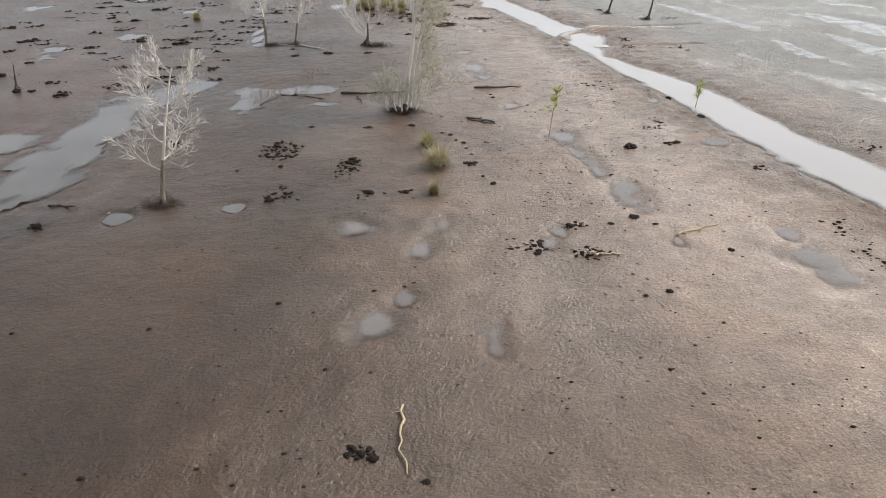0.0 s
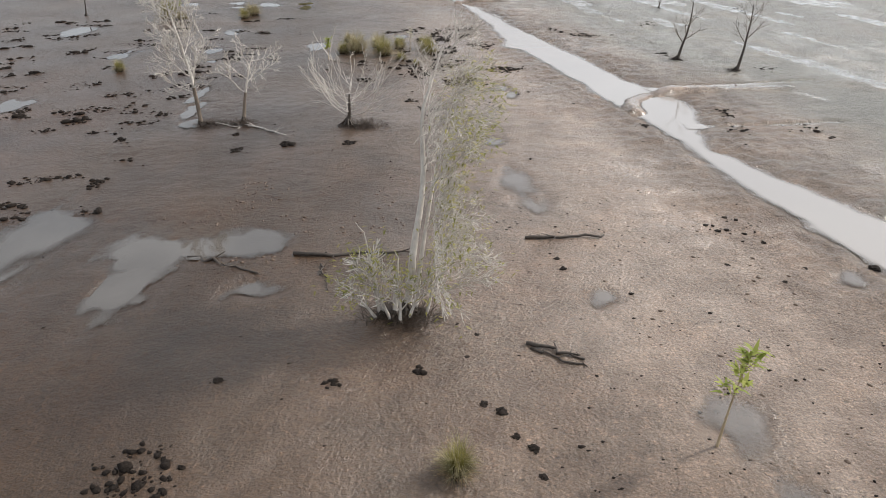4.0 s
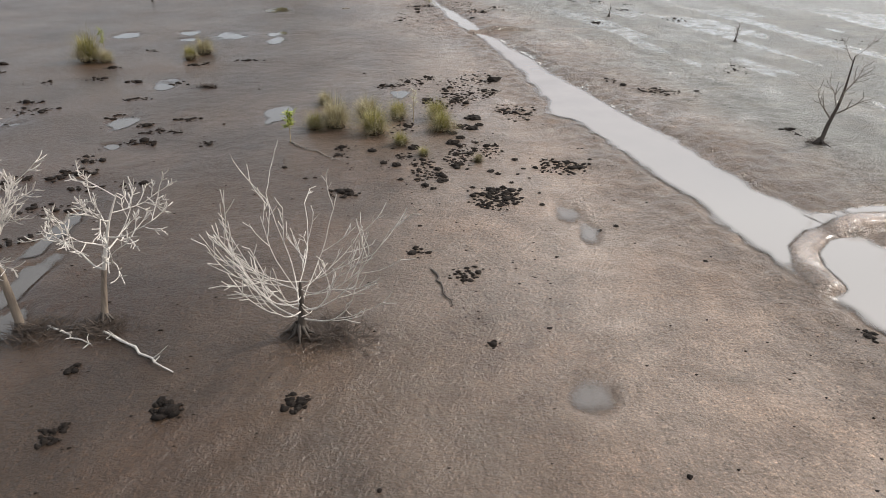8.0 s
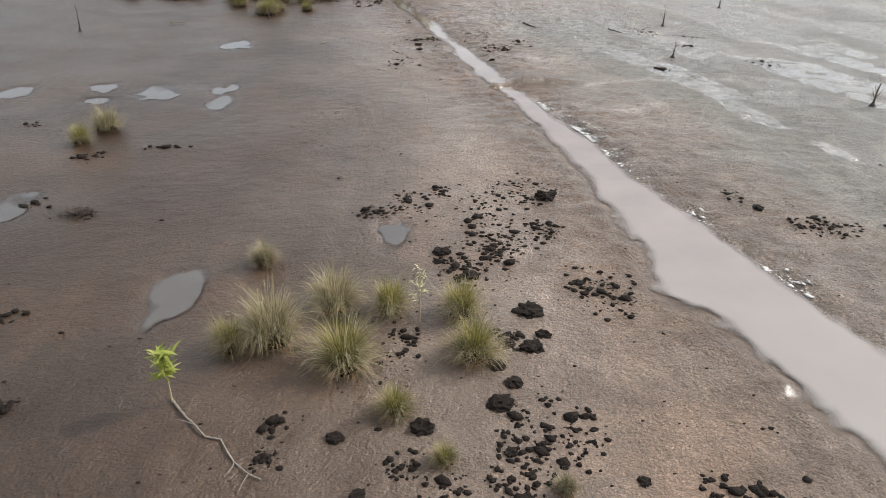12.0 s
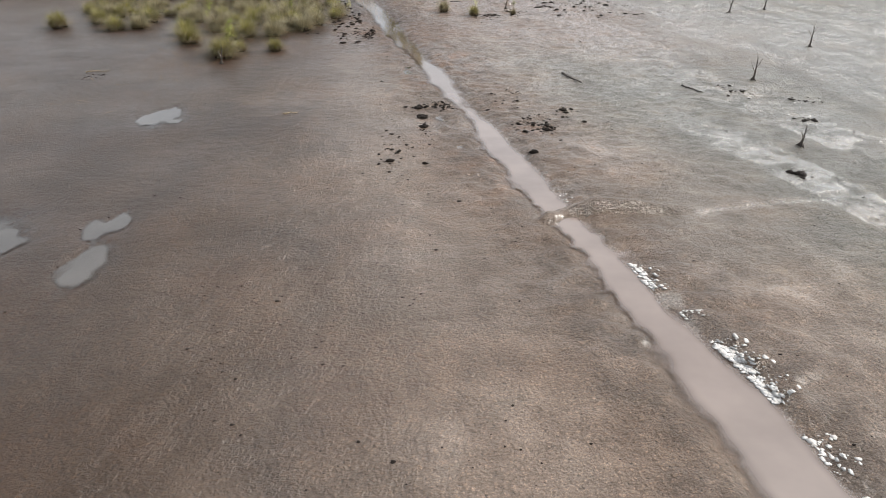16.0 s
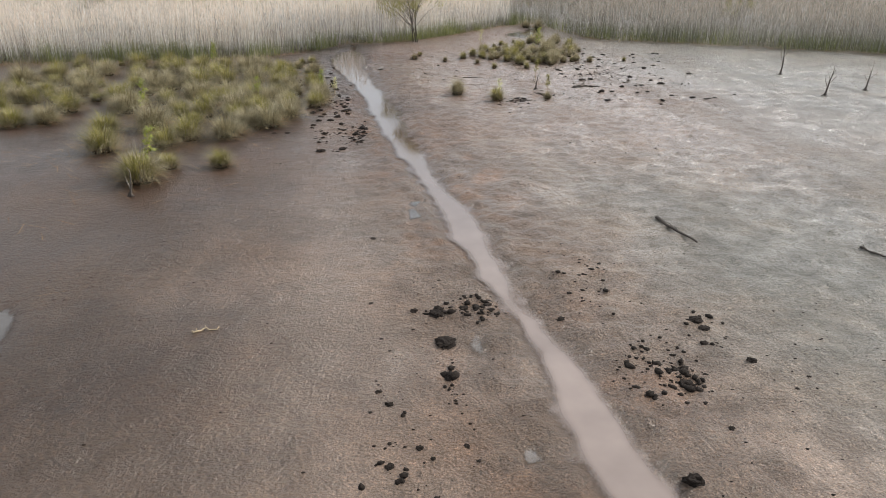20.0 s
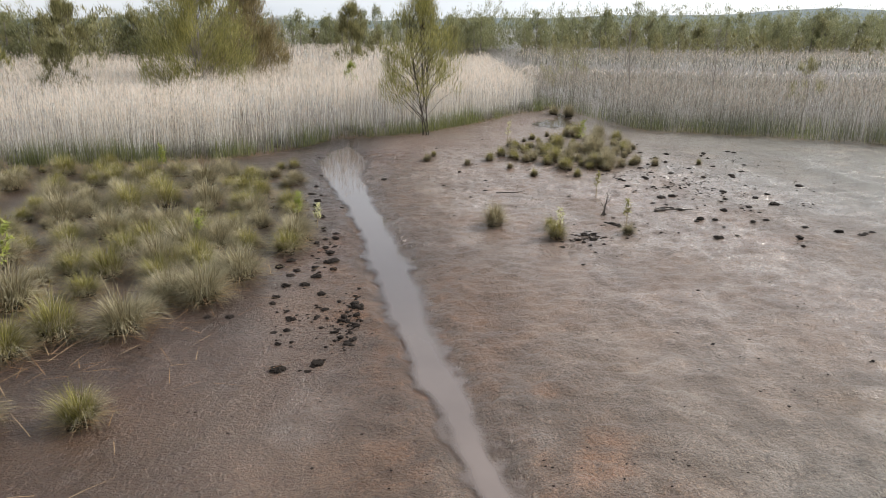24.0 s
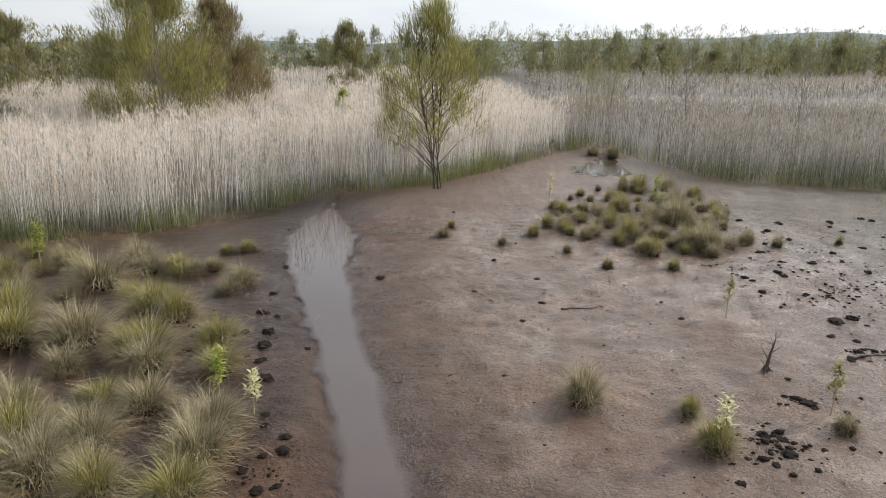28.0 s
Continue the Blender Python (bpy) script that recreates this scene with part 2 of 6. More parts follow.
def blade_material(name, stops, rough=0.55, low=None, span=(0.0, 1.0), thin_part=0.35):
    """Grass, reeds and leaves: the colour goes from blade to blade; low puts shade, or green, into the colour of the
    plant's foot.
    """
    n = Nodes(name)
    c = n.ramp(n.island(), *stops)
    c = n.mix(n.spread(n.noise(1.4, 3), 0.35, 0.7, 0.0, 0.3), c, tuple(v * 0.8 for v in stops[0][1]))
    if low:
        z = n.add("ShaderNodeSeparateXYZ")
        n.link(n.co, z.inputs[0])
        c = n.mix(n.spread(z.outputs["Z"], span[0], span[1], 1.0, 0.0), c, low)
    thin, both = n.add("ShaderNodeBsdfTranslucent"), n.add("ShaderNodeMixShader", Fac=thin_part)
    n.link(c, thin.inputs["Color"])
    n.link(n.b.outputs["BSDF"], both.inputs[1])
    n.link(thin.outputs["BSDF"], both.inputs[2])
    n.link(both.outputs["Shader"], n.t.nodes["Material Output"].inputs["Surface"])
    return n.done(c, rough, None, 0.3)


def clod_material():
    n = Nodes("dark_peat")
    fine = n.noise(45, 5, 0.7)
    c = n.mix(n.spread(fine, 0.35, 0.7), (0.008, 0.006, 0.005), (0.036, 0.026, 0.020))
    return n.done(c, 0.85, n.bump(fine, 1.0, 0.03), 0.15)


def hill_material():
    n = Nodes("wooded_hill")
    # Woods turned pale blue-green: the haze of distance is in the colour.
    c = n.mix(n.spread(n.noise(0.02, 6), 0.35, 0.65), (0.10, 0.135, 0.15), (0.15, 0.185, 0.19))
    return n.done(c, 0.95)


MUD = mud_material()
STREAM = water_material("muddy_stream_water", (0.250, 0.192, 0.162), (0.190, 0.143, 0.119), silt=(0.330, 0.300, 0.275), clear_to=0.070, shine=0.9)
POOL = water_material("murky_puddle_water", (0.085, 0.072, 0.060), (0.052, 0.041, 0.032), shine=1.0, clear_to=0.034)
MILKY = water_material("milky_puddle_water", (0.180, 0.155, 0.135), (0.125, 0.104, 0.089), shine=1.0, clear_to=0.072)
PALE_WOOD = wood_material("bleached_dead_wood", (0.68, 0.63, 0.57), (0.43, 0.385, 0.34))
DARK_WOOD = wood_material("wet_dark_wood", (0.085, 0.065, 0.05), (0.028, 0.021, 0.017))
GREY_BARK = wood_material("grey_bark", (0.33, 0.29, 0.25), (0.15, 0.125, 0.10))
STRAW_WOOD = wood_material("straw_coloured_twig", (0.50, 0.40, 0.26), (0.27, 0.20, 0.12))
BROWN_BARK = wood_material("weathered_brown_bark", (0.26, 0.205, 0.155), (0.10, 0.075, 0.055))
PEAT = clod_material()
LUMP = wood_material("brown_mud_lump", (0.16, 0.105, 0.070), (0.07, 0.042, 0.026), 40, 0.45)
ROOT_MAT = wood_material("matted_wet_roots", (0.075, 0.048, 0.030), (0.022, 0.014, 0.010))
SALT = wood_material("white_salt_crust", (0.68, 0.66, 0.64), (0.42, 0.39, 0.36), 14)
# Sedge: the shade at a tuft's foot is put into the blades' colour.
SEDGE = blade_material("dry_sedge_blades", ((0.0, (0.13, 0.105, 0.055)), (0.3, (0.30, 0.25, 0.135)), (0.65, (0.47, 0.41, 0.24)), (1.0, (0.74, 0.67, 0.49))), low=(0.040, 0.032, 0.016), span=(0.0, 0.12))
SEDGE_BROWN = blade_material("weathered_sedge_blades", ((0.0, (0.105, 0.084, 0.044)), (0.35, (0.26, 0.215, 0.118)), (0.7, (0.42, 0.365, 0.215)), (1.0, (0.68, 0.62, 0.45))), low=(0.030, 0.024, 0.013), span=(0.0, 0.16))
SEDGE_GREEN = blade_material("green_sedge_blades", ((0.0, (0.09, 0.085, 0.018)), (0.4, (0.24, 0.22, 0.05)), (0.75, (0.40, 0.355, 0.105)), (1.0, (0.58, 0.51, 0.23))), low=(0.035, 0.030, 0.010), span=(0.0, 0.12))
THATCH = blade_material("dead_straw", ((0.0, (0.24, 0.13, 0.065)), (0.5, (0.42, 0.28, 0.15)), (1.0, (0.60, 0.46, 0.29))))
# Shade inside the stand is painted as the stems' dark foot; leaves turn green.
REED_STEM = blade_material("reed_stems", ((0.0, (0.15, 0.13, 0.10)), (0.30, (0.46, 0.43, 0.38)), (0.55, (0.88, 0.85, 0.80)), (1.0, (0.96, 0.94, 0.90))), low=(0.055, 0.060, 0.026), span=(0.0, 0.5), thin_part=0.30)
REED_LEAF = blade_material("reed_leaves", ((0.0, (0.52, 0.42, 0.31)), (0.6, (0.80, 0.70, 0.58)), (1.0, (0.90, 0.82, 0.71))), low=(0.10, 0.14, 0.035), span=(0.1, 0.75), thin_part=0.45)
REED_PLUME = blade_material("reed_plumes", ((0.0, (0.66, 0.53, 0.42)), (0.5, (0.86, 0.75, 0.64)), (1.0, (0.93, 0.86, 0.77))), thin_part=0.5)
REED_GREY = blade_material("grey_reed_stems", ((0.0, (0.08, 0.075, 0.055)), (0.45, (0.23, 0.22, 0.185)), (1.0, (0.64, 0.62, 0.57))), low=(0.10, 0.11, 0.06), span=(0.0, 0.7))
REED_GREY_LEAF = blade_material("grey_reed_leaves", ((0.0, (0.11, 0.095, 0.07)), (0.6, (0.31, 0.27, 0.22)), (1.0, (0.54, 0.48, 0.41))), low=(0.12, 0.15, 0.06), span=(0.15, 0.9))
REED_TAN = blade_material("tan_reed_plumes", ((0.0, (0.26, 0.21, 0.165)), (0.5, (0.42, 0.355, 0.29)), (1.0, (0.60, 0.53, 0.45))), thin_part=0.45)
LEAF_OLIVE = blade_material("olive_leaves", ((0.0, (0.14, 0.14, 0.042)), (0.5, (0.32, 0.30, 0.10)), (1.0, (0.54, 0.49, 0.21))), thin_part=0.45)
LEAF_TREE = blade_material("yellow_olive_leaves", ((0.0, (0.15, 0.16, 0.035)), (0.5, (0.31, 0.30, 0.075)), (1.0, (0.52, 0.47, 0.18))), thin_part=0.45)
LEAF_BROWN = blade_material("rusty_olive_needles", ((0.0, (0.15, 0.12, 0.058)), (0.5, (0.32, 0.255, 0.125)), (1.0, (0.50, 0.42, 0.24))), thin_part=0.45)
LEAF_FRESH = blade_material("fresh_leaves", ((0.0, (0.22, 0.27, 0.045)), (0.6, (0.38, 0.41, 0.09)), (1.0, (0.54, 0.53, 0.17))))
LEAF_PALE = blade_material("pale_young_leaves", ((0.0, (0.48, 0.47, 0.24)), (0.6, (0.68, 0.65, 0.40)), (1.0, (0.80, 0.77, 0.56))))
LEAF_DARK = blade_material("casuarina_needles", ((0.0, (0.125, 0.12, 0.055)), (0.5, (0.27, 0.25, 0.115)), (1.0, (0.46, 0.42, 0.21))), thin_part=0.45)
LEAF_FAR = blade_material("far_foliage", ((0.0, (0.13, 0.14, 0.07)), (0.5, (0.25, 0.255, 0.125)), (1.0, (0.40, 0.385, 0.20))), thin_part=0.45)
REED_GREEN = blade_material("green_reed_leaves", ((0.0, (0.10, 0.125, 0.045)), (0.5, (0.22, 0.245, 0.09)), (1.0, (0.42, 0.42, 0.20))))
HILL = hill_material()


# ---- mesh helpers ----
def mesh_np(name, verts, faces, material, smooth=False):
    """A mesh from arrays: verts (n, 3), faces (m, 3 or 4)."""
    me = bpy.data.meshes.new(name)
    faces = np.asarray(faces, np.int32)
    k = faces.shape[1]
    me.vertices.add(len(verts))
    me.vertices.foreach_set("co", np.asarray(verts, np.float32).ravel())
    me.loops.add(faces.size)
    me.loops.foreach_set("vertex_index", faces.ravel())
    me.polygons.add(len(faces))
    me.polygons.foreach_set("loop_start", np.arange(0, faces.size, k, dtype=np.int32))
    me.polygons.foreach_set("loop_total", np.full(len(faces), k, np.int32))
    if smooth:
        me.polygons.foreach_set("use_smooth", np.ones(len(faces), bool))
    me.materials.append(material)
    me.update(calc_edges=True)
    return me


def part(name, me, parent, label=""):
    ob = new(name, me)
    ob.parent = parent
    return tagged(ob, label)


def thing(name, label, category, at=(0, 0, 0), group="", kind=""):
    ob = new(name)
    ob.empty_display_size = 0.2
    ob.location = at
    return tagged(ob, label, category, group, kind)


def blades(base, az, lean, curl, length, width, segs=3):
    """Many bent, tapered ribbons: their feet, headings, first tilt from upright, further bend, lengths and widths."""
    base = np.asarray(base, float).reshape(-1, 3)
    k = len(base)
    az, lean, curl, length, width = (np.broadcast_to(np.asarray(v, float), (k,)) for v in (az, lean, curl, length, width))
    ahead = np.stack([np.cos(az), np.sin(az), np.zeros(k)], 1)
    side = np.stack([-np.sin(az), np.cos(az), np.zeros(k)], 1)
    p, rows = base.copy(), []
    for s in range(segs + 1):
        u = s / segs
        w = (width * (1 - 0.93 * u**1.6) / 2)[:, None]
        rows += [p - side * w, p + side * w]
        tilt = lean + curl * (u + 0.5 / segs)
        p = p + (length / segs)[:, None] * (np.sin(tilt)[:, None] * ahead + np.cos(tilt)[:, None] * np.array((0, 0, 1.0)))
    verts = np.stack(rows, 1).reshape(-1, 3)
    per = 2 * (segs + 1)
    quad = np.array([[2 * s, 2 * s + 1, 2 * s + 3, 2 * s + 2] for s in range(segs)])
    faces = (np.arange(k)[:, None, None] * per + quad[None]).reshape(-1, 4)
    return verts, faces


def joined(*pairs):
    verts, faces, n = [], [], 0
    for v, f in pairs:
        verts.append(v)
        faces.append(np.asarray(f) + n)
        n += len(v)
    return np.concatenate(verts), np.concatenate(faces)


def pipes(chains, sides=5):
    """Round, tapering pipes, each in one piece, along chains of (points, radii)."""
    verts, faces, n = [], [], 0
    a = np.arange(sides) * 2 * np.pi / sides
    for pts, radii in chains:
        pts = np.array([tuple(q) for q in pts], float)
        d = np.gradient(pts, axis=0)
        d /= np.maximum(np.linalg.norm(d, axis=1, keepdims=True), 1e-9)
        ref = np.array((1.0, 0, 0)) if abs(d[0, 2]) > 0.8 else np.array((0, 0, 1.0))
        u = np.cross(d, ref)
        u /= np.maximum(np.linalg.norm(u, axis=1, keepdims=True), 1e-9)
        v = np.cross(d, u)
        rr = np.asarray(radii, float)[:, None, None]
        verts.append((pts[:, None] + rr * (np.cos(a)[None, :, None] * u[:, None] + np.sin(a)[None, :, None] * v[:, None])).reshape(-1, 3))
        k = len(pts)
        i, j = np.arange(k - 1)[:, None] * sides, np.arange(sides)[None]
        f = np.stack([i + j, i + (j + 1) % sides, i + sides + (j + 1) % sides, i + sides + j], -1).reshape(-1, 4)
        faces.append(f + n)
        n += k * sides
    return np.concatenate(verts), np.concatenate(faces)


def lattice(x, y, size, seed):
    """Smooth value noise, 0 to 1, with features of about that size."""
    x, y = np.asarray(x, float) / size, np.asarray(y, float) / size
    i, j = np.floor(x).astype(np.int64), np.floor(y).astype(np.int64)
    fx, fy = x - i, y - j
    fx, fy = fx * fx * (3 - 2 * fx), fy * fy * (3 - 2 * fy)

    def cell(a, b):
        h = (a * 374761393 + b * 668265263 + seed * 974634777) & 0xFFFFFFFF
        h = ((h ^ (h >> 13)) * 1274126177) & 0xFFFFFFFF
        return ((h ^ (h >> 16)) & 0xFFFF) / 65535.0

    a, b, c, d = cell(i, j), cell(i + 1, j), cell(i, j + 1), cell(i + 1, j + 1)
    return (a * (1 - fx) + b * fx) * (1 - fy) + (c * (1 - fx) + d * fx) * fy


def step(lo, hi, v):
    u = np.clip((v - lo) / (hi - lo), 0, 1)
    return u * u * (3 - 2 * u)


# ---- ground and water ----
# The stream's banks: y, left x, right x.
STREAM_BANKS = [
    (-30, 21, 23), (0, 9.5, 11.0), (8.5, 5.98, 7.25), (9.7, 5.62, 6.95), (11.2, 5.32, 6.58), (12.2, 5.06, 6.34), (13.7, 4.84, 6.12), (14.8, 4.68, 5.88),
    (15.7, 4.56, 5.58), (16.9, 4.20, 5.14), (17.7, 4.06, 4.72), (18.5, 3.94, 4.40), (19.6, 3.80, 4.50), (20.3, 3.62, 4.72), (21.0, 3.44, 4.90), (21.7, 3.26, 4.92),
]
STREAM_BANKS_2 = [
    (22.2, 3.12, 4.72), (22.6, 3.00, 4.42), (23.2, 2.87, 4.30), (23.8, 2.74, 4.02), (24.6, 2.58, 3.87), (25.5, 2.40, 3.73), (26.5, 2.22, 3.40), (27.3, 2.01, 3.18),
    (27.6, 1.88, 3.11), (27.9, 1.50, 3.04), (28.4, 1.48, 2.92), (28.8, 1.64, 2.82), (29.0, 1.62, 2.77), (29.7, 1.50, 2.60), (30.4, 1.40, 2.44), (31.2, 1.28, 2.23), (31.9, 1.26, 2.04), (32.5, 1.22, 1.93), (33.0, 1.14, 1.85),
    (33.6, 0.98, 1.76), (34.3, 0.86, 1.58), (34.9, 0.76, 1.39), (35.5, 0.70, 1.24), (36.2, 0.62, 1.10), (36.8, 0.48, 0.98), (37.4, 0.33, 0.80), (38.0, 0.14, 0.66),
]
STREAM_BANKS_3 = [
    (38.8, -0.07, 0.58), (39.6, -0.20, 0.44), (40.5, -0.42, 0.20), (41.3, -0.50, 0.04), (42.2, -0.62, -0.17), (42.9, -0.77, -0.36), (43.5, -0.92, -0.58), (44.2, -1.13, -0.66),
    (44.9, -1.24, -0.74), (45.6, -1.50, -0.88), (46.6, -1.60, -0.97), (47.8, -1.86, -1.34), (48.8, -2.06, -1.62), (49.8, -2.34, -1.72), (50.8, -2.56, -2.06), (51.8, -2.82, -2.20),
    (53.2, -3.14, -2.38), (54.6, -3.42, -2.65), (56.2, -3.72, -2.95), (57.7, -4.08, -3.28), (59.3, -4.46, -3.70), (61.0, -4.98, -3.96), (62.6, -5.45, -4.26), (64.5, -5.95, -4.35), (66.4, -5.75, -4.75), (67.4, -5.3, -5.2), (70.0, -5.0, -5.3),
]
BANKS = np.array(STREAM_BANKS + STREAM_BANKS_2 + STREAM_BANKS_3, float)
# Puddles, each a few joined hollows: centre, half width, half length.
POOLS_NEAR = [
    [(-6.12, 9.58, 0.91, 1.69), (-6.23, 10.67, 0.68, 1.23), (-6.27, 12.24, 0.72, 1.55), (-6.21, 14.11, 0.88, 1.34), (-5.58, 15.02, 0.55, 1.25), (-7.47, 11.18, 0.7, 0.9)],
    [(-3.94, 13.82, 0.40, 1.10), (-4.04, 14.68, 0.50, 0.50), (-3.3, 14.75, 0.6, 0.42)], [(-2.48, 13.83, 0.30, 0.30), (-2.83, 14.92, 0.50, 0.44)],
    [(-1.17, 7.99, 0.34, 0.34)], [(-4.26, 8.23, 0.20, 0.22)], [(-2.84, 8.57, 0.20, 0.19)], [(-0.02, 7.99, 0.24, 0.45), (-0.21, 7.22, 0.21, 0.42)],
]
POOLS_NEAR_2 = [
    [(-0.69, 5.72, 0.25, 0.31), (-0.41, 6.21, 0.17, 0.29)], [(0.49, 5.48, 0.17, 0.39)], [(1.26, 7.49, 0.18, 0.25), (1.43, 7.8, 0.13, 0.20)],
    [(2.05, 11.6, 0.26, 0.40), (2.25, 10.68, 0.22, 0.45), (2.37, 10.02, 0.20, 0.45)], [(2.60, 9.07, 0.25, 0.51), (2.79, 8.5, 0.28, 0.28)],
    [(0.73, 17.14, 0.35, 0.82), (0.92, 16.23, 0.24, 0.5)], [(1.42, 13.62, 0.18, 0.22)], [(4.26, 14.0, 0.30, 0.28)], [(4.76, 11.3, 0.44, 0.31)], [(2.87, 7.48, 0.12, 0.26)],
    [(4.34, 7.15, 0.40, 0.40), (4.46, 6.61, 0.31, 0.38), (4.32, 7.73, 0.22, 0.3)],
]
POOLS_MIDDLE = [
    [(-9.45, 21.4, 0.40, 0.76)], [(-10.73, 19.6, 0.40, 0.56), (-10.48, 18.34, 0.30, 0.5)], [(-5.78, 22.34, 0.18, 0.80), (-5.46, 21.07, 0.22, 0.75), (-5.24, 20.1, 0.26, 0.45)],
    [(-15.5, 27.6, 0.51, 0.93)], [(-9.25, 26.8, 0.36, 0.75)], [(-6.87, 27.35, 0.40, 0.60)], [(-4.04, 27.9, 0.34, 0.66)], [(-7.14, 30.3, 0.26, 0.66)],
    [(-1.66, 29.42, 0.20, 0.46)], [(-6.48, 25.86, 0.19, 0.19)], [(1.03, 22.9, 0.22, 0.42), (1.19, 22.29, 0.15, 0.32)], [(0.55, 19.0, 0.20, 0.34)],
]
POOLS_FAR = [
    [(-7.05, 42.45, 0.46, 0.72), (-6.9, 42.85, 0.26, 0.4)], [(-7.28, 36.9, 0.48, 0.88)], [(-8.8, 37.34, 0.39, 0.40), (-8.5, 36.15, 0.32, 0.34)], [(-6.0, 37.1, 0.35, 0.50), (-5.75, 36.0, 0.30, 0.66)],
    [(-1.19, 42.25, 0.15, 0.30)], [(-0.84, 40.5, 0.09, 0.13)], [(-2.0, 46.74, 0.18, 0.5)], [(-4.4, 63.4, 0.28, 0.5)], [(3.2, 73.5, 1.1, 1.9), (4.0, 76.0, 0.6, 1.6)],
    [(-12.2, 30.5, 0.5, 1.1)], [(-10.6, 36.9, 0.5, 0.6)],
]
POOLS = POOLS_NEAR + POOLS_NEAR_2 + POOLS_MIDDLE + POOLS_FAR
STREAM_LEVEL, POOL_LEVEL = -0.036, -0.018


def bank_lines(y):
    return np.interp(y, BANKS[:, 0], BANKS[:, 1]), np.interp(y, BANKS[:, 0], BANKS[:, 2])


def near_line(x, y, pts):
    """The distance from a line of points."""
    best = np.full(np.shape(x), 1e9)
    for (ax, ay), (bx, by) in zip(pts, pts[1:]):
        t = np.clip(((x - ax) * (bx - ax) + (y - ay) * (by - ay)) / ((bx - ax) ** 2 + (by - ay) ** 2), 0, 1)
        best = np.minimum(best, np.hypot(x - ax - t * (bx - ax), y - ay - t * (by - ay)))
    return best


SPIT = [(3.66, 20.95), (3.66, 21.40), (3.78, 21.85), (4.15, 22.25), (4.9, 22.52), (6.2, 22.72), (7.5, 22.8)]
INLETS = [[(4.35, 22.72), (5.05, 23.02), (6.4, 23.18), (8.5, 23.6)], [(4.30, 19.97), (5.0, 19.90), (5.9, 19.98), (7.4, 20.2)]]
DAM = [(0.36, 37.40), (0.60, 37.60), (1.05, 37.72), (1.7, 37.70), (2.6, 37.55)]
TRICKLE = [(2.4, 37.45), (3.1, 37.75), (3.9, 37.9), (5.5, 38.3)]


def pool_depth(x, y, lobes):
    """How far inside a puddle, 1 at its middle and 0 at its edge, with an uneven outline."""
    d = np.full(np.shape(x), -9.0)
    for px, py, rx, ry in lobes:
        wob = 0.80 * (lattice(x + px, y * 0.6, 0.8 * rx, 5) - 0.5) + 0.50 * (lattice(x, y * 0.6 + py, 0.14, 6) - 0.5)
        d = np.maximum(d, 1.0 + wob - np.hypot((x - px) / rx, (y - py) / ry))
    return d


def pool_box(lobes, grow_by=1.7):
    a = np.array(lobes)
    return (a[:, 0] - grow_by * a[:, 2] - 0.15).min(), (a[:, 0] + grow_by * a[:, 2] + 0.15).max(), (a[:, 1] - grow_by * a[:, 3] - 0.15).min(), (a[:, 1] + grow_by * a[:, 3] + 0.15).max()


def ground_height(x, y):
    x, y = np.asarray(x, float), np.asarray(y, float)
    near = np.exp(-np.maximum(0, y - 75) / 20) * np.exp(-np.maximum(0, np.abs(x) - 20) / 10)
    h = 0.030 * (lattice(x, y, 2.6, 1) - 0.5) + 0.018 * (lattice(x, y, 0.7, 2) - 0.5)
    left, right = bank_lines(y)
    wob = 0.13 * (lattice(x, y, 0.9, 3) - 0.5) + 0.07 * (lattice(x, y, 0.23, 4) - 0.5)
    inside = np.minimum(x - left, right - x) + wob
    smooth = step(0.22, 0.5, near_line(x, y, DAM)) * step(0.3, 0.5, near_line(x, y, SPIT))
    bankside = smooth * np.exp(-(np.maximum(0, -inside) / 0.9) ** 2)
    # Trampled, pitted mud, roughest on the banks.
    tx, ty = 0.8 * x + 0.6 * y, 0.8 * y - 0.6 * x
    flat = 1 - 0.75 * step(5.5, 7.5, np.abs(x))
    beyond = step(0.0, 1.5, x - right) * (1 + 1.1 * step(38, 46, y))
    pits = (0.013 + 0.016 * beyond + 0.055 * bankside) * (lattice(tx, ty, 0.19, 7) - 0.5) + (0.012 + 0.012 * beyond + 0.036 * bankside) * (lattice(tx, ty, 0.11, 8) - 0.5)
    h = h + (1 - 0.92 * step(-0.06, 0.12, inside)) * flat * pits
    h = h - 0.15 * step(-0.33, 0.36, inside) + 0.012 * bankside
    for lobes in POOLS:
        x0, x1, y0, y1 = pool_box(lobes)
        hit = (x > x0) & (x < x1) & (y > y0) & (y < y1)
        if hit.any():
            d = pool_depth(x[hit], y[hit], lobes)
            f = step(-0.30, 0.95, d + 0.06)
            h[hit] = h[hit] * (1 - 0.8 * f) - 0.070 * f
    h = h + 0.15 * step(0.26, 0.10, near_line(x, y, SPIT)) * (0.35 + 0.65 * step(6.5, 4.2, x)) + 0.15 * step(0.19, 0.05, near_line(x, y, DAM)) * step(3.0, 1.2, x)
    for line in INLETS:
        h = h - 0.07 * step(0.15, 0.04, near_line(x, y, line))
    h = h - 0.02 * step(0.14, 0.02, near_line(x, y, TRICKLE))
    return h * near


def spaced(lo, hi, fine, far):
    """Grid lines: even from lo to hi, then ever wider apart, to far on both sides."""
    mid = np.arange(lo, hi + fine / 2, fine)
    out, d, a = [], fine, hi
    while a < far:
        d *= 1.22
        a += d
        out.append(a)
    out = np.array(out)
    return np.concatenate([(lo - (out - hi))[::-1], mid, out])


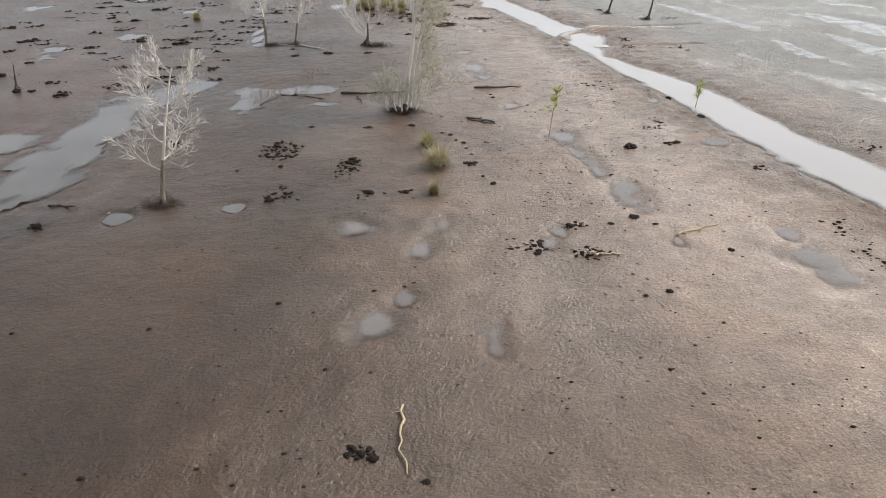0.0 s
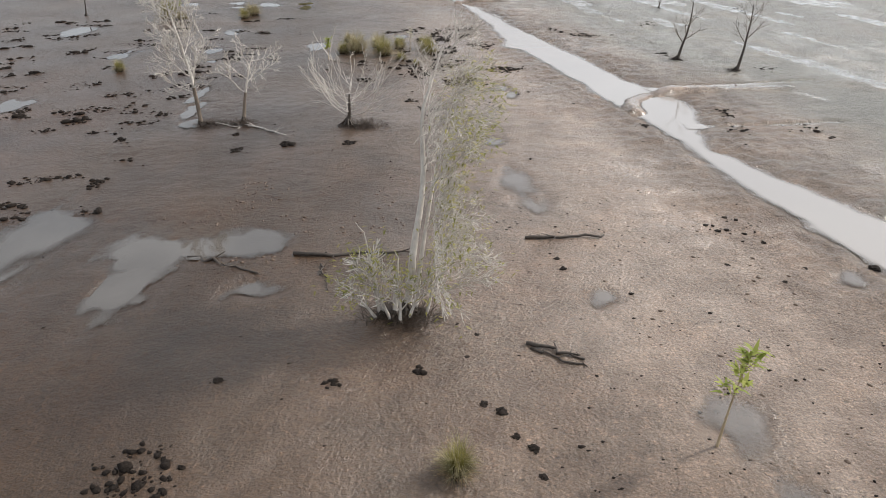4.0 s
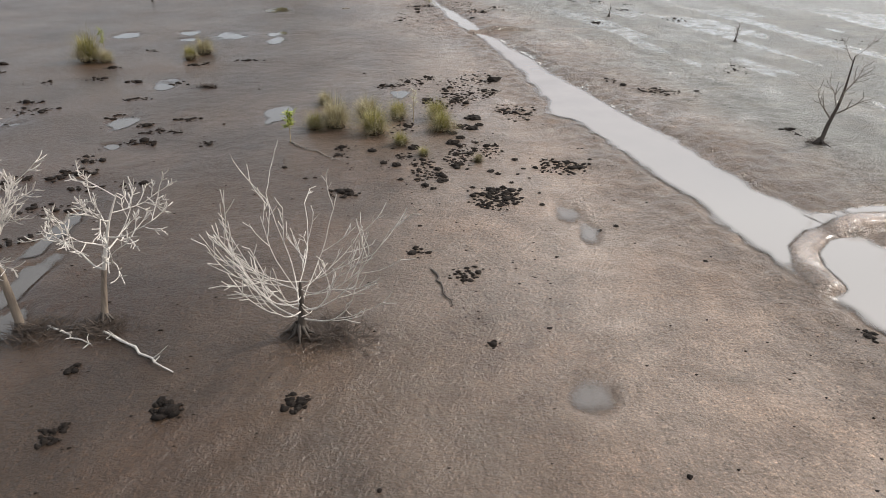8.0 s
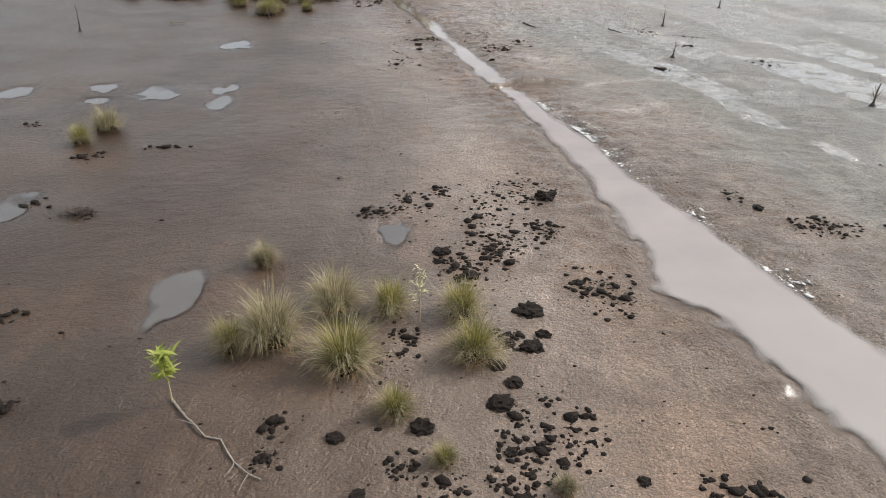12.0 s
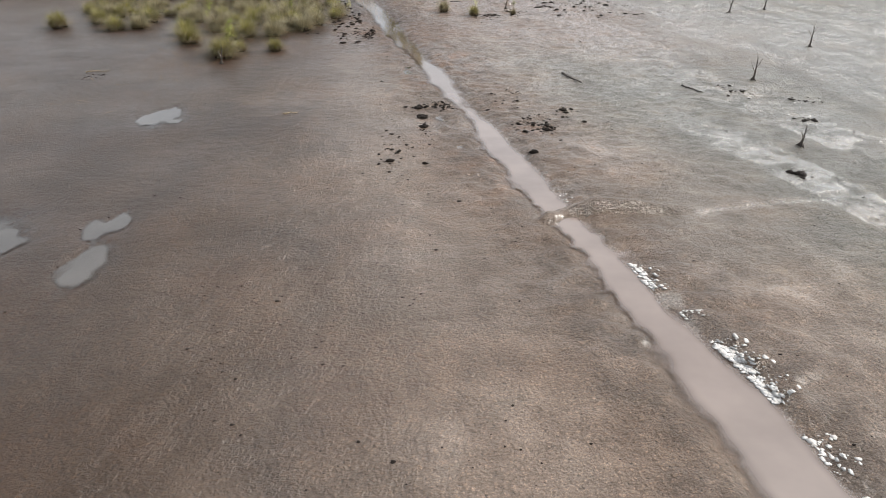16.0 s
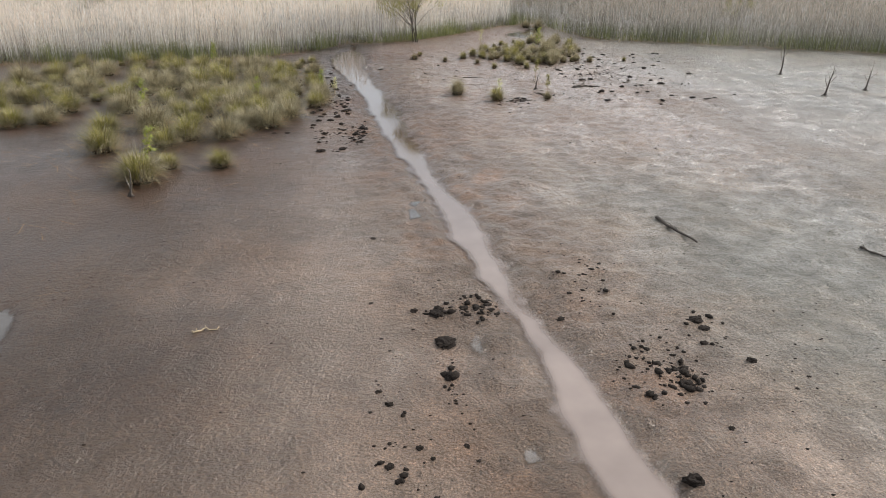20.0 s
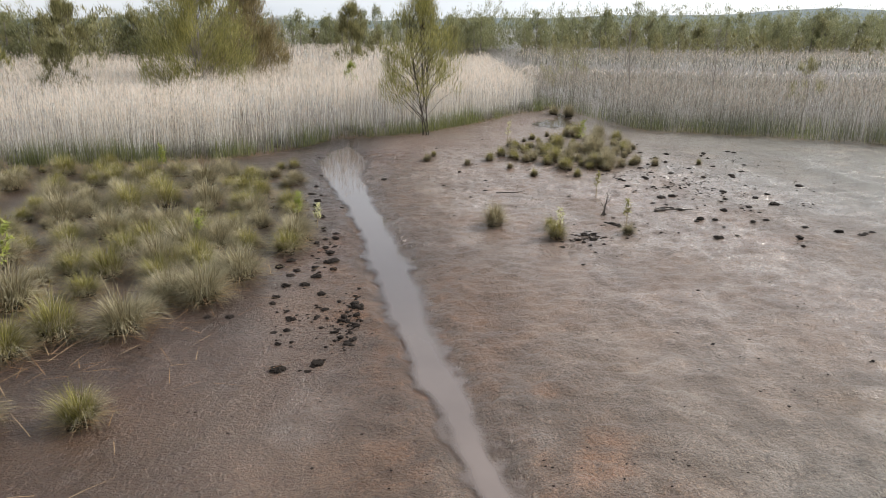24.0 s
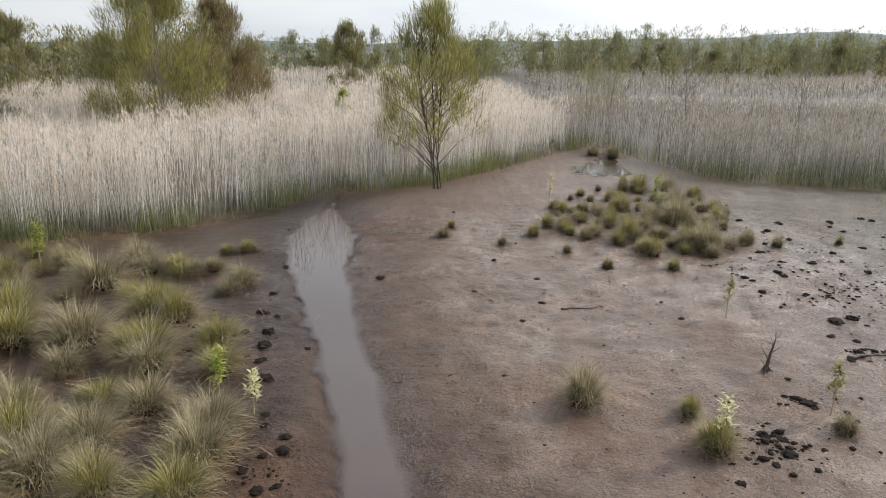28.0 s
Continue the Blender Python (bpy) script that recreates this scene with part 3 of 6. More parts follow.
# The foot of the reeds: x, y along their edge.
REED_EDGE = [(-60, 66.0), (-20, 62.5), (-12, 63.9), (-10.5, 64.0), (-9.0, 64.6), (-7.5, 65.9), (-6.6, 67.2), (-5.9, 68.9), (-4.6, 69.3), (-2.7, 70.3), (0.0, 73.8), (2.0, 76.6), (4.1, 79.2), (4.9, 77.0), (5.5, 73.8), (6.1, 71.6), (7.4, 70.6), (8.9, 70.1), (10.4, 69.3), (14, 67.5), (22, 64), (60, 58)]
EDGE = np.array(REED_EDGE, float)


def behind_edge(x, y):
    return y - np.interp(x, EDGE[:, 0], EDGE[:, 1])


def build_ground():
    gy = spaced(2.5, 66.0, 0.07, 3000)
    wide = spaced(-17.0, 15.0, 0.125, 3000)
    gx = np.concatenate([wide[wide < -6.05], np.arange(-6.0, 6.5, 0.07), wide[wide > 6.5]])
    x, y = (v.ravel() for v in np.meshgrid(gx, gy))
    z = ground_height(x, y)
    nx, ny = len(gx), len(gy)
    i = (np.arange(ny - 1)[:, None] * nx + np.arange(nx - 1)[None]).ravel()
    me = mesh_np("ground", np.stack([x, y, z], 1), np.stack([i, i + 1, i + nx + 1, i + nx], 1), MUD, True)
    left, right = bank_lines(y)
    cx = (left + right) / 2
    off = x - cx
    out = np.maximum(left - x, x - right)
    bands = lattice(off, y * 0.13, 0.62, 11) * 0.65 + lattice(off, y * 0.3, 0.35, 12) * 0.2 + lattice(x, y, 1.5, 25) * 0.15
    patch = lattice(x, y, 1.7, 13) * 0.6 + lattice(x, y, 0.6, 14) * 0.4
    grey = step(0.6, 4.2, off + 1.2 * (lattice(x, y, 1.9, 15) - 0.5)) * (1 - 0.85 * step(45, 54, y) * step(13, 6, off))
    mauve = step(-3.8, 3.9, x - 1.7 + 0.090 * y + 1.8 * (lattice(x, y, 2.2, 16) - 0.5) + 0.6 * (lattice(x, y, 0.5, 26) - 0.5)) * (1 - 0.15 * step(50, 60, y))
    salt = step(0.45, 0.66, patch) * step(0.3, 2.0, off) * (0.35 + 0.45 * step(40, 47, y)) * (0.25 + 0.75 * step(3, 7, off)) * 0.25
    salt = np.maximum(salt, step(0.5, 0.62, lattice(x, y, 0.45, 17)) * step(0.5, 0.05, np.abs(x - right - 0.12)) * step(30.5, 31.5, y) * step(37.2, 36, y))
    rust = step(1.6, 0.2, out) * step(35, 42, y) * (1 - 0.7 * step(53, 58, y)) * step(0.40, 0.62, lattice(x, y, 0.9, 18)) * 0.38
    rust = np.maximum(rust, 0.9 * step(0.5, 0.68, lattice(x, y, 0.5, 19)) * np.exp(-((off - 1.1) / 0.5) ** 2 - ((y - 49.5) / 2.2) ** 2))
    be = behind_edge(x, y)
    red = 0.85 * step(43, 56, y) * step(20, 6, np.abs(off + 1)) * (0.6 + 0.4 * lattice(x, y, 1.6, 21)) + step(-9.0, -1.0, be) * step(6.0, 0.0, x) * (0.5 + 0.5 * lattice(x, y, 1.2, 20)) + 0.5 * step(30, 14, y) * step(-6, -8, x)
    wet = np.clip(0.68 * step(0.58, 0.62, bands) * step(2.4, 5.0, off) * step(46, 38, y), 0, 1)
    wet = np.maximum(wet, 0.24 * step(36, 46, y) * step(1.5, 6.0, off) * step(69, 62, y) * step(0.30, 0.55, bands))
    wet = np.maximum(wet, 0.18 * step(0.58, 0.72, patch) * step(-0.5, 1.0, off + 3.0))
    wet = np.maximum(wet, 0.12 * step(0.30, 0.0, out))
    wet = np.maximum(wet, 0.75 * step(0.30, 0.03, near_line(x, y, SPIT)))
    wet = np.maximum(wet, 0.4 * step(0.2, 0.03, near_line(x, y, TRICKLE)))
    for lobes in POOLS:
        x0, x1, y0, y1 = pool_box(lobes)
        hit = (x > x0) & (x < x1) & (y > y0) & (y < y1)
        if hit.any():
            wet[hit] = np.maximum(wet[hit], 0.14 * step(-0.5, 0.0, pool_depth(x[hit], y[hit], lobes)))
    straw = np.clip(step(0.2, 1.6, be), 0, 1)
    rough = 0.50 + 0.08 * step(27, 40, y) + 0.20 * step(-1.0, 2.5, off) + 0.45 * np.exp(-(np.maximum(0, out) / 1.3) ** 2)
    peat = 0.85 * step(-3.7, -5.2, x + 0.9 * (lattice(x, y, 0.8, 27) - 0.5) + 0.30 * (y - 55) * step(55, 49, y) * -1.2) * step(47.5, 50.5, y - 0.4 * (x + 7) * step(-7, -14, x)) * step(1.0, -0.5, be)
    for name, values in (("grey", grey), ("mauve", mauve), ("salt", salt), ("rust", rust), ("red", red), ("peat", peat), ("rough", rough), ("wet", wet * (1 - straw)), ("straw", straw)):
        me.attributes.new(name, "FLOAT", "POINT").data.foreach_set("value", np.clip(values, 0, 1.3).astype(np.float32))
    tagged(new("ground", me), "wet brown and grey mud flat, trampled and pitted", "ground", kind="structure")


def water_sheet(name, verts, faces, material, level_z):
    me = mesh_np(name, verts, faces, material, True)
    depth = level_z - ground_height(verts[:, 0].copy(), verts[:, 1].copy())
    me.attributes.new("depth", "FLOAT", "POINT").data.foreach_set("value", depth.astype(np.float32))
    return new(name, me)


def strip(left, right, level_z, columns):
    """Rows across from one line to the other."""
    u = np.linspace(0, 1, columns)[None, :, None]
    flat = left[:, None] * (1 - u) + right[:, None] * u
    verts = np.concatenate([flat, np.full((*flat.shape[:2], 1), level_z)], 2).reshape(-1, 3)
    i = (np.arange(len(left) - 1)[:, None] * columns + np.arange(columns - 1)[None]).ravel()
    return verts, np.stack([i, i + 1, i + columns + 1, i + columns], 1)


def build_stream():
    ys = np.concatenate([np.arange(-28, 6, 0.5), np.arange(6, 68.4, 0.09)])
    left, right = bank_lines(ys)
    v, f = strip(np.stack([left - 0.45, ys], 1), np.stack([right + 0.45, ys], 1), STREAM_LEVEL, 26)
    tagged(water_sheet("stream_water", v, f, STREAM, STREAM_LEVEL), "shallow muddy pinkish-brown stream across the mud flat", "stream", kind="structure")
    for line in INLETS:
        pts = np.array(line)
        pts = np.stack([np.interp(np.linspace(0, 3, 60), range(4), pts[:, k]) for k in (0, 1)], 1)
        d = np.gradient(pts, axis=0)
        d /= np.linalg.norm(d, axis=1, keepdims=True)
        nrm = np.stack([-d[:, 1], d[:, 0]], 1) * 0.18
        v, f = strip(pts + nrm, pts - nrm, STREAM_LEVEL + 0.008, 10)
        tagged(water_sheet("inlet_water", v, f, STREAM, STREAM_LEVEL + 0.008), "thin side trickle running into the muddy stream", "stream", kind="structure")


def build_puddles():
    for n, lobes in enumerate(POOLS):
        top = POOL_LEVEL + 0.0007 * (n % 5)
        x0, x1, y0, y1 = pool_box(lobes)
        gx, gy = np.linspace(x0, x1, 44), np.linspace(y0, y1, 44)
        x, y = (v.ravel() for v in np.meshgrid(gx, gy))
        verts = np.stack([x, y, np.full(len(x), top)], 1)
        i = (np.arange(43)[:, None] * 44 + np.arange(43)[None]).ravel()
        faces = np.stack([i, i + 1, i + 45, i + 44], 1)
        left, right = bank_lines(y)
        dry = (ground_height(x.copy(), y.copy()) > top + 0.004) | (pool_depth(x, y, lobes) < -0.45) | ((x > left - 0.12) & (x < right + 0.12) & (y < 66))
        faces = faces[~dry[faces].any(1)]
        if not len(faces):
            continue
        tagged(water_sheet("puddle", verts, faces, MILKY if -1.5 < lobes[0][0] < 6 and lobes[0][1] < 50 else POOL, top), "shallow puddle of murky water lying in the mud", "puddle", "puddles on the mud", "structure")


build_ground()
build_stream()
build_puddles()


def level(x, y):
    return float(ground_height(np.array([x], float), np.array([y], float))[0])


# ---- sedge tufts ----
def tuft_meshes(seed, green, dry):
    """Blades, straw skirt and root boss of one tuft, about 1 m across its blades' tips at scale 1."""
    r = np.random.RandomState(seed)

    def spray(k, reach, hump, lean, lean_dev, curl, length, width, segs, swirl):
        """A sheaf of fine arching blades; they part in a few wind-blown locks."""
        az = r.uniform(0, 2 * np.pi, k)
        rad = reach * np.sqrt(r.uniform(0, 1, k))
        base = np.stack([rad * np.cos(az), rad * np.sin(az), hump * (1 - (rad / (reach * 1.15)) ** 2)], 1)
        lock = 0.40 * np.sin(4 * az + seed) + 0.35 * np.sin(9 * az + 2 * seed)
        tall = 1 + 0.22 * np.sin(3 * az + 1.7 * seed) + 0.16 * np.sin(7 * az + seed)
        return blades(base, az + lock + r.normal(0, swirl, k), np.abs(lean + 1.6 * rad + r.normal(0, lean_dev, k)), r.uniform(*curl, k), r.uniform(*length, k) * tall, r.uniform(*width, k), segs)

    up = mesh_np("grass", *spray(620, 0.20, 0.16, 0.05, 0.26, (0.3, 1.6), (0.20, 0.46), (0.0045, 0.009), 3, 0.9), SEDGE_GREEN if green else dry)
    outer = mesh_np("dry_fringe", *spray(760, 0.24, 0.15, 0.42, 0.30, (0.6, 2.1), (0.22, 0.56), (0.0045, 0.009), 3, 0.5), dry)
    k = 190
    az = r.uniform(0, 2 * np.pi, k)
    rad = r.uniform(0.12, 0.26, k)
    base = np.stack([rad * np.cos(az), rad * np.sin(az), r.uniform(0.0, 0.10, k)], 1)
    low = mesh_np("straw_skirt", *blades(base, az + r.normal(0, 0.6, k), r.uniform(1.0, 1.45, k), r.uniform(0.15, 0.6, k), r.uniform(0.22, 0.50, k), r.uniform(0.005, 0.010, k), 2), THATCH)
    bm = bmesh.new()
    bmesh.ops.create_icosphere(bm, subdivisions=2, radius=0.22)
    for v in bm.verts:
        v.co *= 1 + 0.25 * (noise.noise(v.co * 6 + Vector((seed, 0, 0))))
        v.co.z = v.co.z * 0.55 + 0.02
    boss = bpy.data.meshes.new("root_boss")
    bm.to_mesh(boss)
    bm.free()
    boss.materials.append(PEAT)
    return up, outer, low, boss


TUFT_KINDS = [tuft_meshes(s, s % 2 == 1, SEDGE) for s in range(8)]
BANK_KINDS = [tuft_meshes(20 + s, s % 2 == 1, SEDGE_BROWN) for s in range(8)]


def tuft(x, y, w, tall=1.0, green=None):
    r = random.Random(round(x * 131 + y * 977))
    k = r.randrange(4) * 2 + (r.random() < 0.50 if green is None else green)
    up, outer, low, boss = (BANK_KINDS if y > 45 else TUFT_KINDS)[k]
    label = "greenish sedge tuft with a straw skirt on wet mud" if k % 2 else "straw-yellow sedge tuft on wet mud"
    ob = thing("sedge_tuft", label, "grass tuft", (x, y, level(x, y) - 0.01), "sedge tufts")
    ob.rotation_euler = (r.uniform(-0.08, 0.08), r.uniform(-0.08, 0.08), r.uniform(0, 6.28))
    s = w * (0.95 if y > 60 and x > -4 else 1.25) * r.uniform(0.92, 1.12)
    ob.scale = (s, s, s * tall * (1.40 if y < 40 or x > -4 else 1.05) * r.uniform(0.88, 1.15))
    part("grass", up, ob), part("dry_fringe", outer, ob, "drooping pale dry blades"), part("straw_skirt", low, ob, "dead brown straw"), part("root_boss", boss, ob, "dark root clump")
    return ob


TUFTS_FRONT = [
    (-0.08, 10.13, 0.45), (-0.25, 11.07, 0.32), (-8.42, 24.6, 0.34), (-1.02, 25.3, 0.2), (-1.43, 25.89, 0.32), (-1.93, 26.57, 0.62), (-0.7, 26.69, 0.48),
    (-3.09, 26.86, 0.42), (-2.71, 27.0, 0.62), (-0.8, 27.44, 0.45), (-1.57, 27.53, 0.46), (-2.18, 27.62, 0.55), (-3.16, 28.64, 0.32), (-10.11, 33.0, 0.8),
    (-9.61, 32.9, 0.45), (-7.5, 33.3, 0.46), (-7.35, 34.1, 0.68), (-0.92, 57.06, 0.52), (0.21, 56.76, 0.3), (0.23, 56.05, 0.44), (1.77, 56.39, 0.3),
    (1.88, 62.13, 0.4), (0.68, 62.31, 0.35), (1.79, 63.04, 0.56), (0.09, 63.25, 0.32), (4.58, 63.63, 0.42), (6.01, 63.84, 0.26), (4.0, 63.85, 0.43),
]
TUFTS_ISLAND = [
    (-1.16, 63.88, 0.31), (-2.4, 64.57, 0.37), (3.03, 63.43, 0.9), (2.7, 63.6, 0.7), (1.64, 64.31, 0.7), (0.72, 64.32, 0.5), (3.4, 64.54, 0.75), (-0.41, 64.56, 0.5),
    (1.46, 65.3, 0.65), (0.03, 65.31, 0.5), (0.42, 65.31, 0.55), (3.13, 65.56, 0.95), (4.29, 66.11, 0.55), (2.63, 66.12, 0.8), (2.19, 67.03, 0.72), (3.61, 67.35, 0.88),
    (0.59, 67.36, 0.6), (4.73, 68.78, 0.75), (3.37, 69.58, 0.9), (4.2, 69.58, 0.9), (3.2, 70.45, 0.5), (4.32, 76.14, 0.8), (3.73, 76.88, 0.8), (2.2, 65.0, 0.7), (2.4, 68.2, 0.6), (1.5, 66.4, 0.5),
]
TUFTS_BANK = [
    (-7.32, 48.38, 0.85), (-7.55, 48.9, 0.85), (-7.1, 49.3, 0.6), (-6.05, 49.41, 0.6), (-8.97, 50.58, 0.85), (-7.78, 51.02, 0.7), (-7.43, 51.6, 0.85), (-6.58, 51.8, 0.8),
    (-8.62, 52.64, 0.9), (-5.83, 52.92, 0.85), (-12.25, 52.96, 0.85), (-6.4, 53.0, 0.7), (-7.76, 53.12, 0.7), (-11.56, 53.26, 0.86), (-5.51, 53.86, 0.85), (-7.8, 54.04, 0.73),
    (-7.09, 54.45, 0.85), (-11.63, 54.58, 0.9), (-6.49, 54.67, 0.78), (-8.73, 54.7, 0.78), (-7.93, 55.16, 0.81), (-4.98, 55.28, 0.75), (-6.89, 55.29, 0.9), (-5.75, 55.39, 0.55),
    (-6.41, 55.66, 0.84), (-4.99, 55.92, 0.7), (-10.88, 56.1, 0.95), (-6.21, 56.23, 0.8), (-6.97, 56.24, 0.85), (-8.74, 56.26, 0.79), (-10.0, 54.6, 0.9), (-9.6, 52.2, 0.8),
]
TUFTS_BANK_2 = [
    (-5.04, 56.53, 0.75), (-7.82, 56.87, 0.83), (-7.34, 56.95, 0.6), (-12.25, 56.95, 1.0), (-10.42, 57.7, 0.9), (-5.35, 57.95, 0.57), (-9.22, 58.34, 0.9), (-6.48, 58.52, 0.83),
    (-10.35, 58.77, 0.83), (-5.61, 58.83, 0.7), (-9.61, 58.9, 0.9), (-8.49, 58.84, 1.0), (-7.56, 58.84, 1.0), (-15.15, 58.86, 1.0), (-8.96, 59.66, 0.88), (-6.53, 59.72, 0.68),
    (-6.95, 59.95, 0.9), (-14.58, 59.93, 0.95), (-11.86, 60.18, 0.77), (-6.11, 60.93, 0.49), (-8.37, 61.24, 1.0), (-10.84, 61.26, 0.83), (-10.02, 61.3, 0.83), (-8.2, 62.48, 0.74),
    (-12.76, 62.52, 1.0), (-13.2, 60.6, 0.9), (-12.9, 58.9, 0.9), (-11.6, 62.2, 0.8), (-9.4, 62.3, 0.7), (-13.6, 55.8, 0.9), (-14.4, 53.4, 0.9), (-13.3, 54.2, 0.8),
]
TUFTS_SMALL = [(-0.12, 9.0, 0.22, 1.3, False), (-2.2, 65.3, 0.3), (-0.1, 25.0, 0.16)]
for rows in (TUFTS_FRONT, TUFTS_SMALL, TUFTS_ISLAND, TUFTS_BANK, TUFTS_BANK_2):
    for row in rows:
        tuft(*row)


# ---- clods ----
def clod_shape(seed, subdivisions=3, flat=0.48):
    bm = bmesh.new()
    bmesh.ops.create_icosphere(bm, subdivisions=subdivisions, radius=0.5)
    for v in bm.verts:
        d = v.co.normalized()
        v.co *= 1 + 0.42 * noise.noise(d * 1.9 + Vector((seed * 3.1, 0, 0))) + 0.36 * noise.noise(d * 5.0 + Vector((0, seed * 2.3, 0))) + 0.34 * noise.noise(d * 12.0 + Vector((0, 0, seed * 1.7)))
        v.co.z = max(v.co.z * flat, -0.12) + 0.06
    me = bpy.data.meshes.new("peat_clod")
    bm.to_mesh(me)
    bm.free()
    me.materials.append(PEAT)
    return me


CLOD_KINDS = [clod_shape(s) for s in range(6)]
CLOD_ARRAYS = []
for me in [clod_shape(20 + s, 1, 0.6) for s in range(5)]:
    co = np.empty(len(me.vertices) * 3)
    me.vertices.foreach_get("co", co)
    CLOD_ARRAYS.append((co.reshape(-1, 3), np.array([p.vertices[:] for p in me.polygons])))


def clod(x, y, w):
    r = random.Random(round(x * 311 + y * 173))
    ob = new("peat_clod", CLOD_KINDS[r.randrange(6)])
    ob.location, ob.rotation_euler = (x, y, level(x, y) - 0.008), (0, 0, r.uniform(0, 6.28))
    s = w * 1.08
    ob.scale = (s * r.uniform(0.9, 1.15), s * r.uniform(0.9, 1.15), s * r.uniform(0.7, 1.15))
    size = "small" if w < 0.08 else "fist-sized" if w < 0.13 else "large"
    tagged(ob, size + " dark rounded clod of peat lying on mud", "clod", "clods on the mud")


def clod_patch(x, y, rx, ry, k, size=(0.024, 0.080)):
    """A crumbled patch of small clods, too many to count."""
    r = np.random.RandomState(int(abs(x * 577 + y * 91)) % 99991)
    rx, ry = (rx * 1.25, ry * 1.25) if y > 20 else (rx, ry)
    k = int(k * (3.3 if 23 < y < 31.5 and abs(x) < 2.5 else 2.4))
    a, d = r.uniform(0, 2 * np.pi, k), np.sqrt(r.uniform(0, 1, k)) * (1 + 0.3 * r.normal(0, 1, k) * (r.uniform(0, 1, k) < 0.25))
    cx, cy = x + rx * d * np.cos(a), y + ry * d * np.sin(a)
    # Crumbs gather in knots.
    knot = r.randint(0, max(2, k // 6), k)
    kx, ky = r.uniform(-0.8, 0.8, 99), r.uniform(-0.8, 0.8, 99)
    pull = (r.uniform(0, 1, k) < 0.40) * 0.55
    cx, cy = cx * (1 - pull) + (x + rx * kx[knot % 99]) * pull, cy * (1 - pull) + (y + ry * ky[knot % 99]) * pull
    cz = ground_height(cx, cy)
    pairs = []
    for i in range(k):
        v, f = CLOD_ARRAYS[r.randint(5)]
        s = (size[0] + (size[1] - size[0]) * r.uniform() ** 1.8) * (1.9 if r.uniform() < 0.10 else 1)
        t = r.uniform(0, 6.28)
        rot = np.array([[math.cos(t), -math.sin(t), 0], [math.sin(t), math.cos(t), 0], [0, 0, 1]])
        pairs.append((v * (s * r.uniform(0.8, 1.4), s, s * r.uniform(0.6, 1.1)) @ rot.T + (cx[i], cy[i], cz[i] - 0.004), f))
    tagged(new("clod_patch", mesh_np("clod_patch", *joined(*pairs), PEAT)), "patch of crumbled dark peat clods on wet mud", "clods", "patches of crumbled clods", "stuff")


CLODS_NEAR = [
    (-0.13, 3.64, 0.06), (1.47, 4.87, 0.03), (-0.46, 6.11, 0.05), (2.13, 6.21, 0.06), (2.41, 6.29, 0.08), (-0.42, 6.44, 0.05), (3.42, 7.26, 0.08), (1.2, 7.53, 0.12),
    (2.15, 7.98, 0.07), (2.5, 8.2, 0.12), (-0.83, 9.06, 0.05), (0.74, 9.39, 0.09), (0.6, 9.66, 0.06), (-0.13, 9.74, 0.04), (0.47, 10.7, 0.06), (0.39, 11.01, 0.06),
    (3.15, 11.02, 0.21), (-1.34, 11.05, 0.03), (0.36, 11.32, 0.09), (0.23, 11.45, 0.07), (0.14, 11.75, 0.09), (-0.01, 11.84, 0.07), (-2.39, 12.16, 0.09), (-0.13, 12.53, 0.05),
    (4.94, 12.87, 0.15), (-0.02, 12.92, 0.06), (-0.21, 13.1, 0.04), (3.52, 13.94, 0.06), (3.89, 14.23, 0.06), (1.06, 14.25, 0.08), (4.73, 14.28, 0.13), (3.02, 14.36, 0.06),
]
CLODS_NEAR_2 = [
    (1.02, 14.52, 0.07), (3.69, 14.93, 0.07), (3.24, 15.28, 0.08), (3.49, 15.7, 0.07), (3.47, 19.87, 0.09), (2.42, 21.47, 0.06), (1.36, 22.4, 0.07), (1.58, 22.48, 0.07),
    (0.7, 23.2, 0.08), (0.72, 23.62, 0.06), (0.46, 23.77, 0.06), (-0.84, 23.82, 0.09), (-0.25, 23.84, 0.08), (-0.97, 23.95, 0.1), (0.35, 24.04, 0.07), (-0.72, 24.15, 0.15),
    (-1.35, 24.19, 0.09), (0.64, 24.22, 0.05), (-2.69, 24.29, 0.06), (0.48, 24.4, 0.06), (0.17, 24.42, 0.09), (0.07, 24.55, 0.11), (0.6, 24.63, 0.07), (-0.3, 24.66, 0.08),
    (1.51, 24.7, 0.14), (-3.25, 24.74, 0.08), (-1.45, 24.83, 0.14), (-0.43, 24.89, 0.14), (-2.25, 24.89, 0.05), (-1.66, 24.94, 0.13), (0.5, 25.06, 0.1), (-0.48, 25.39, 0.12),
]
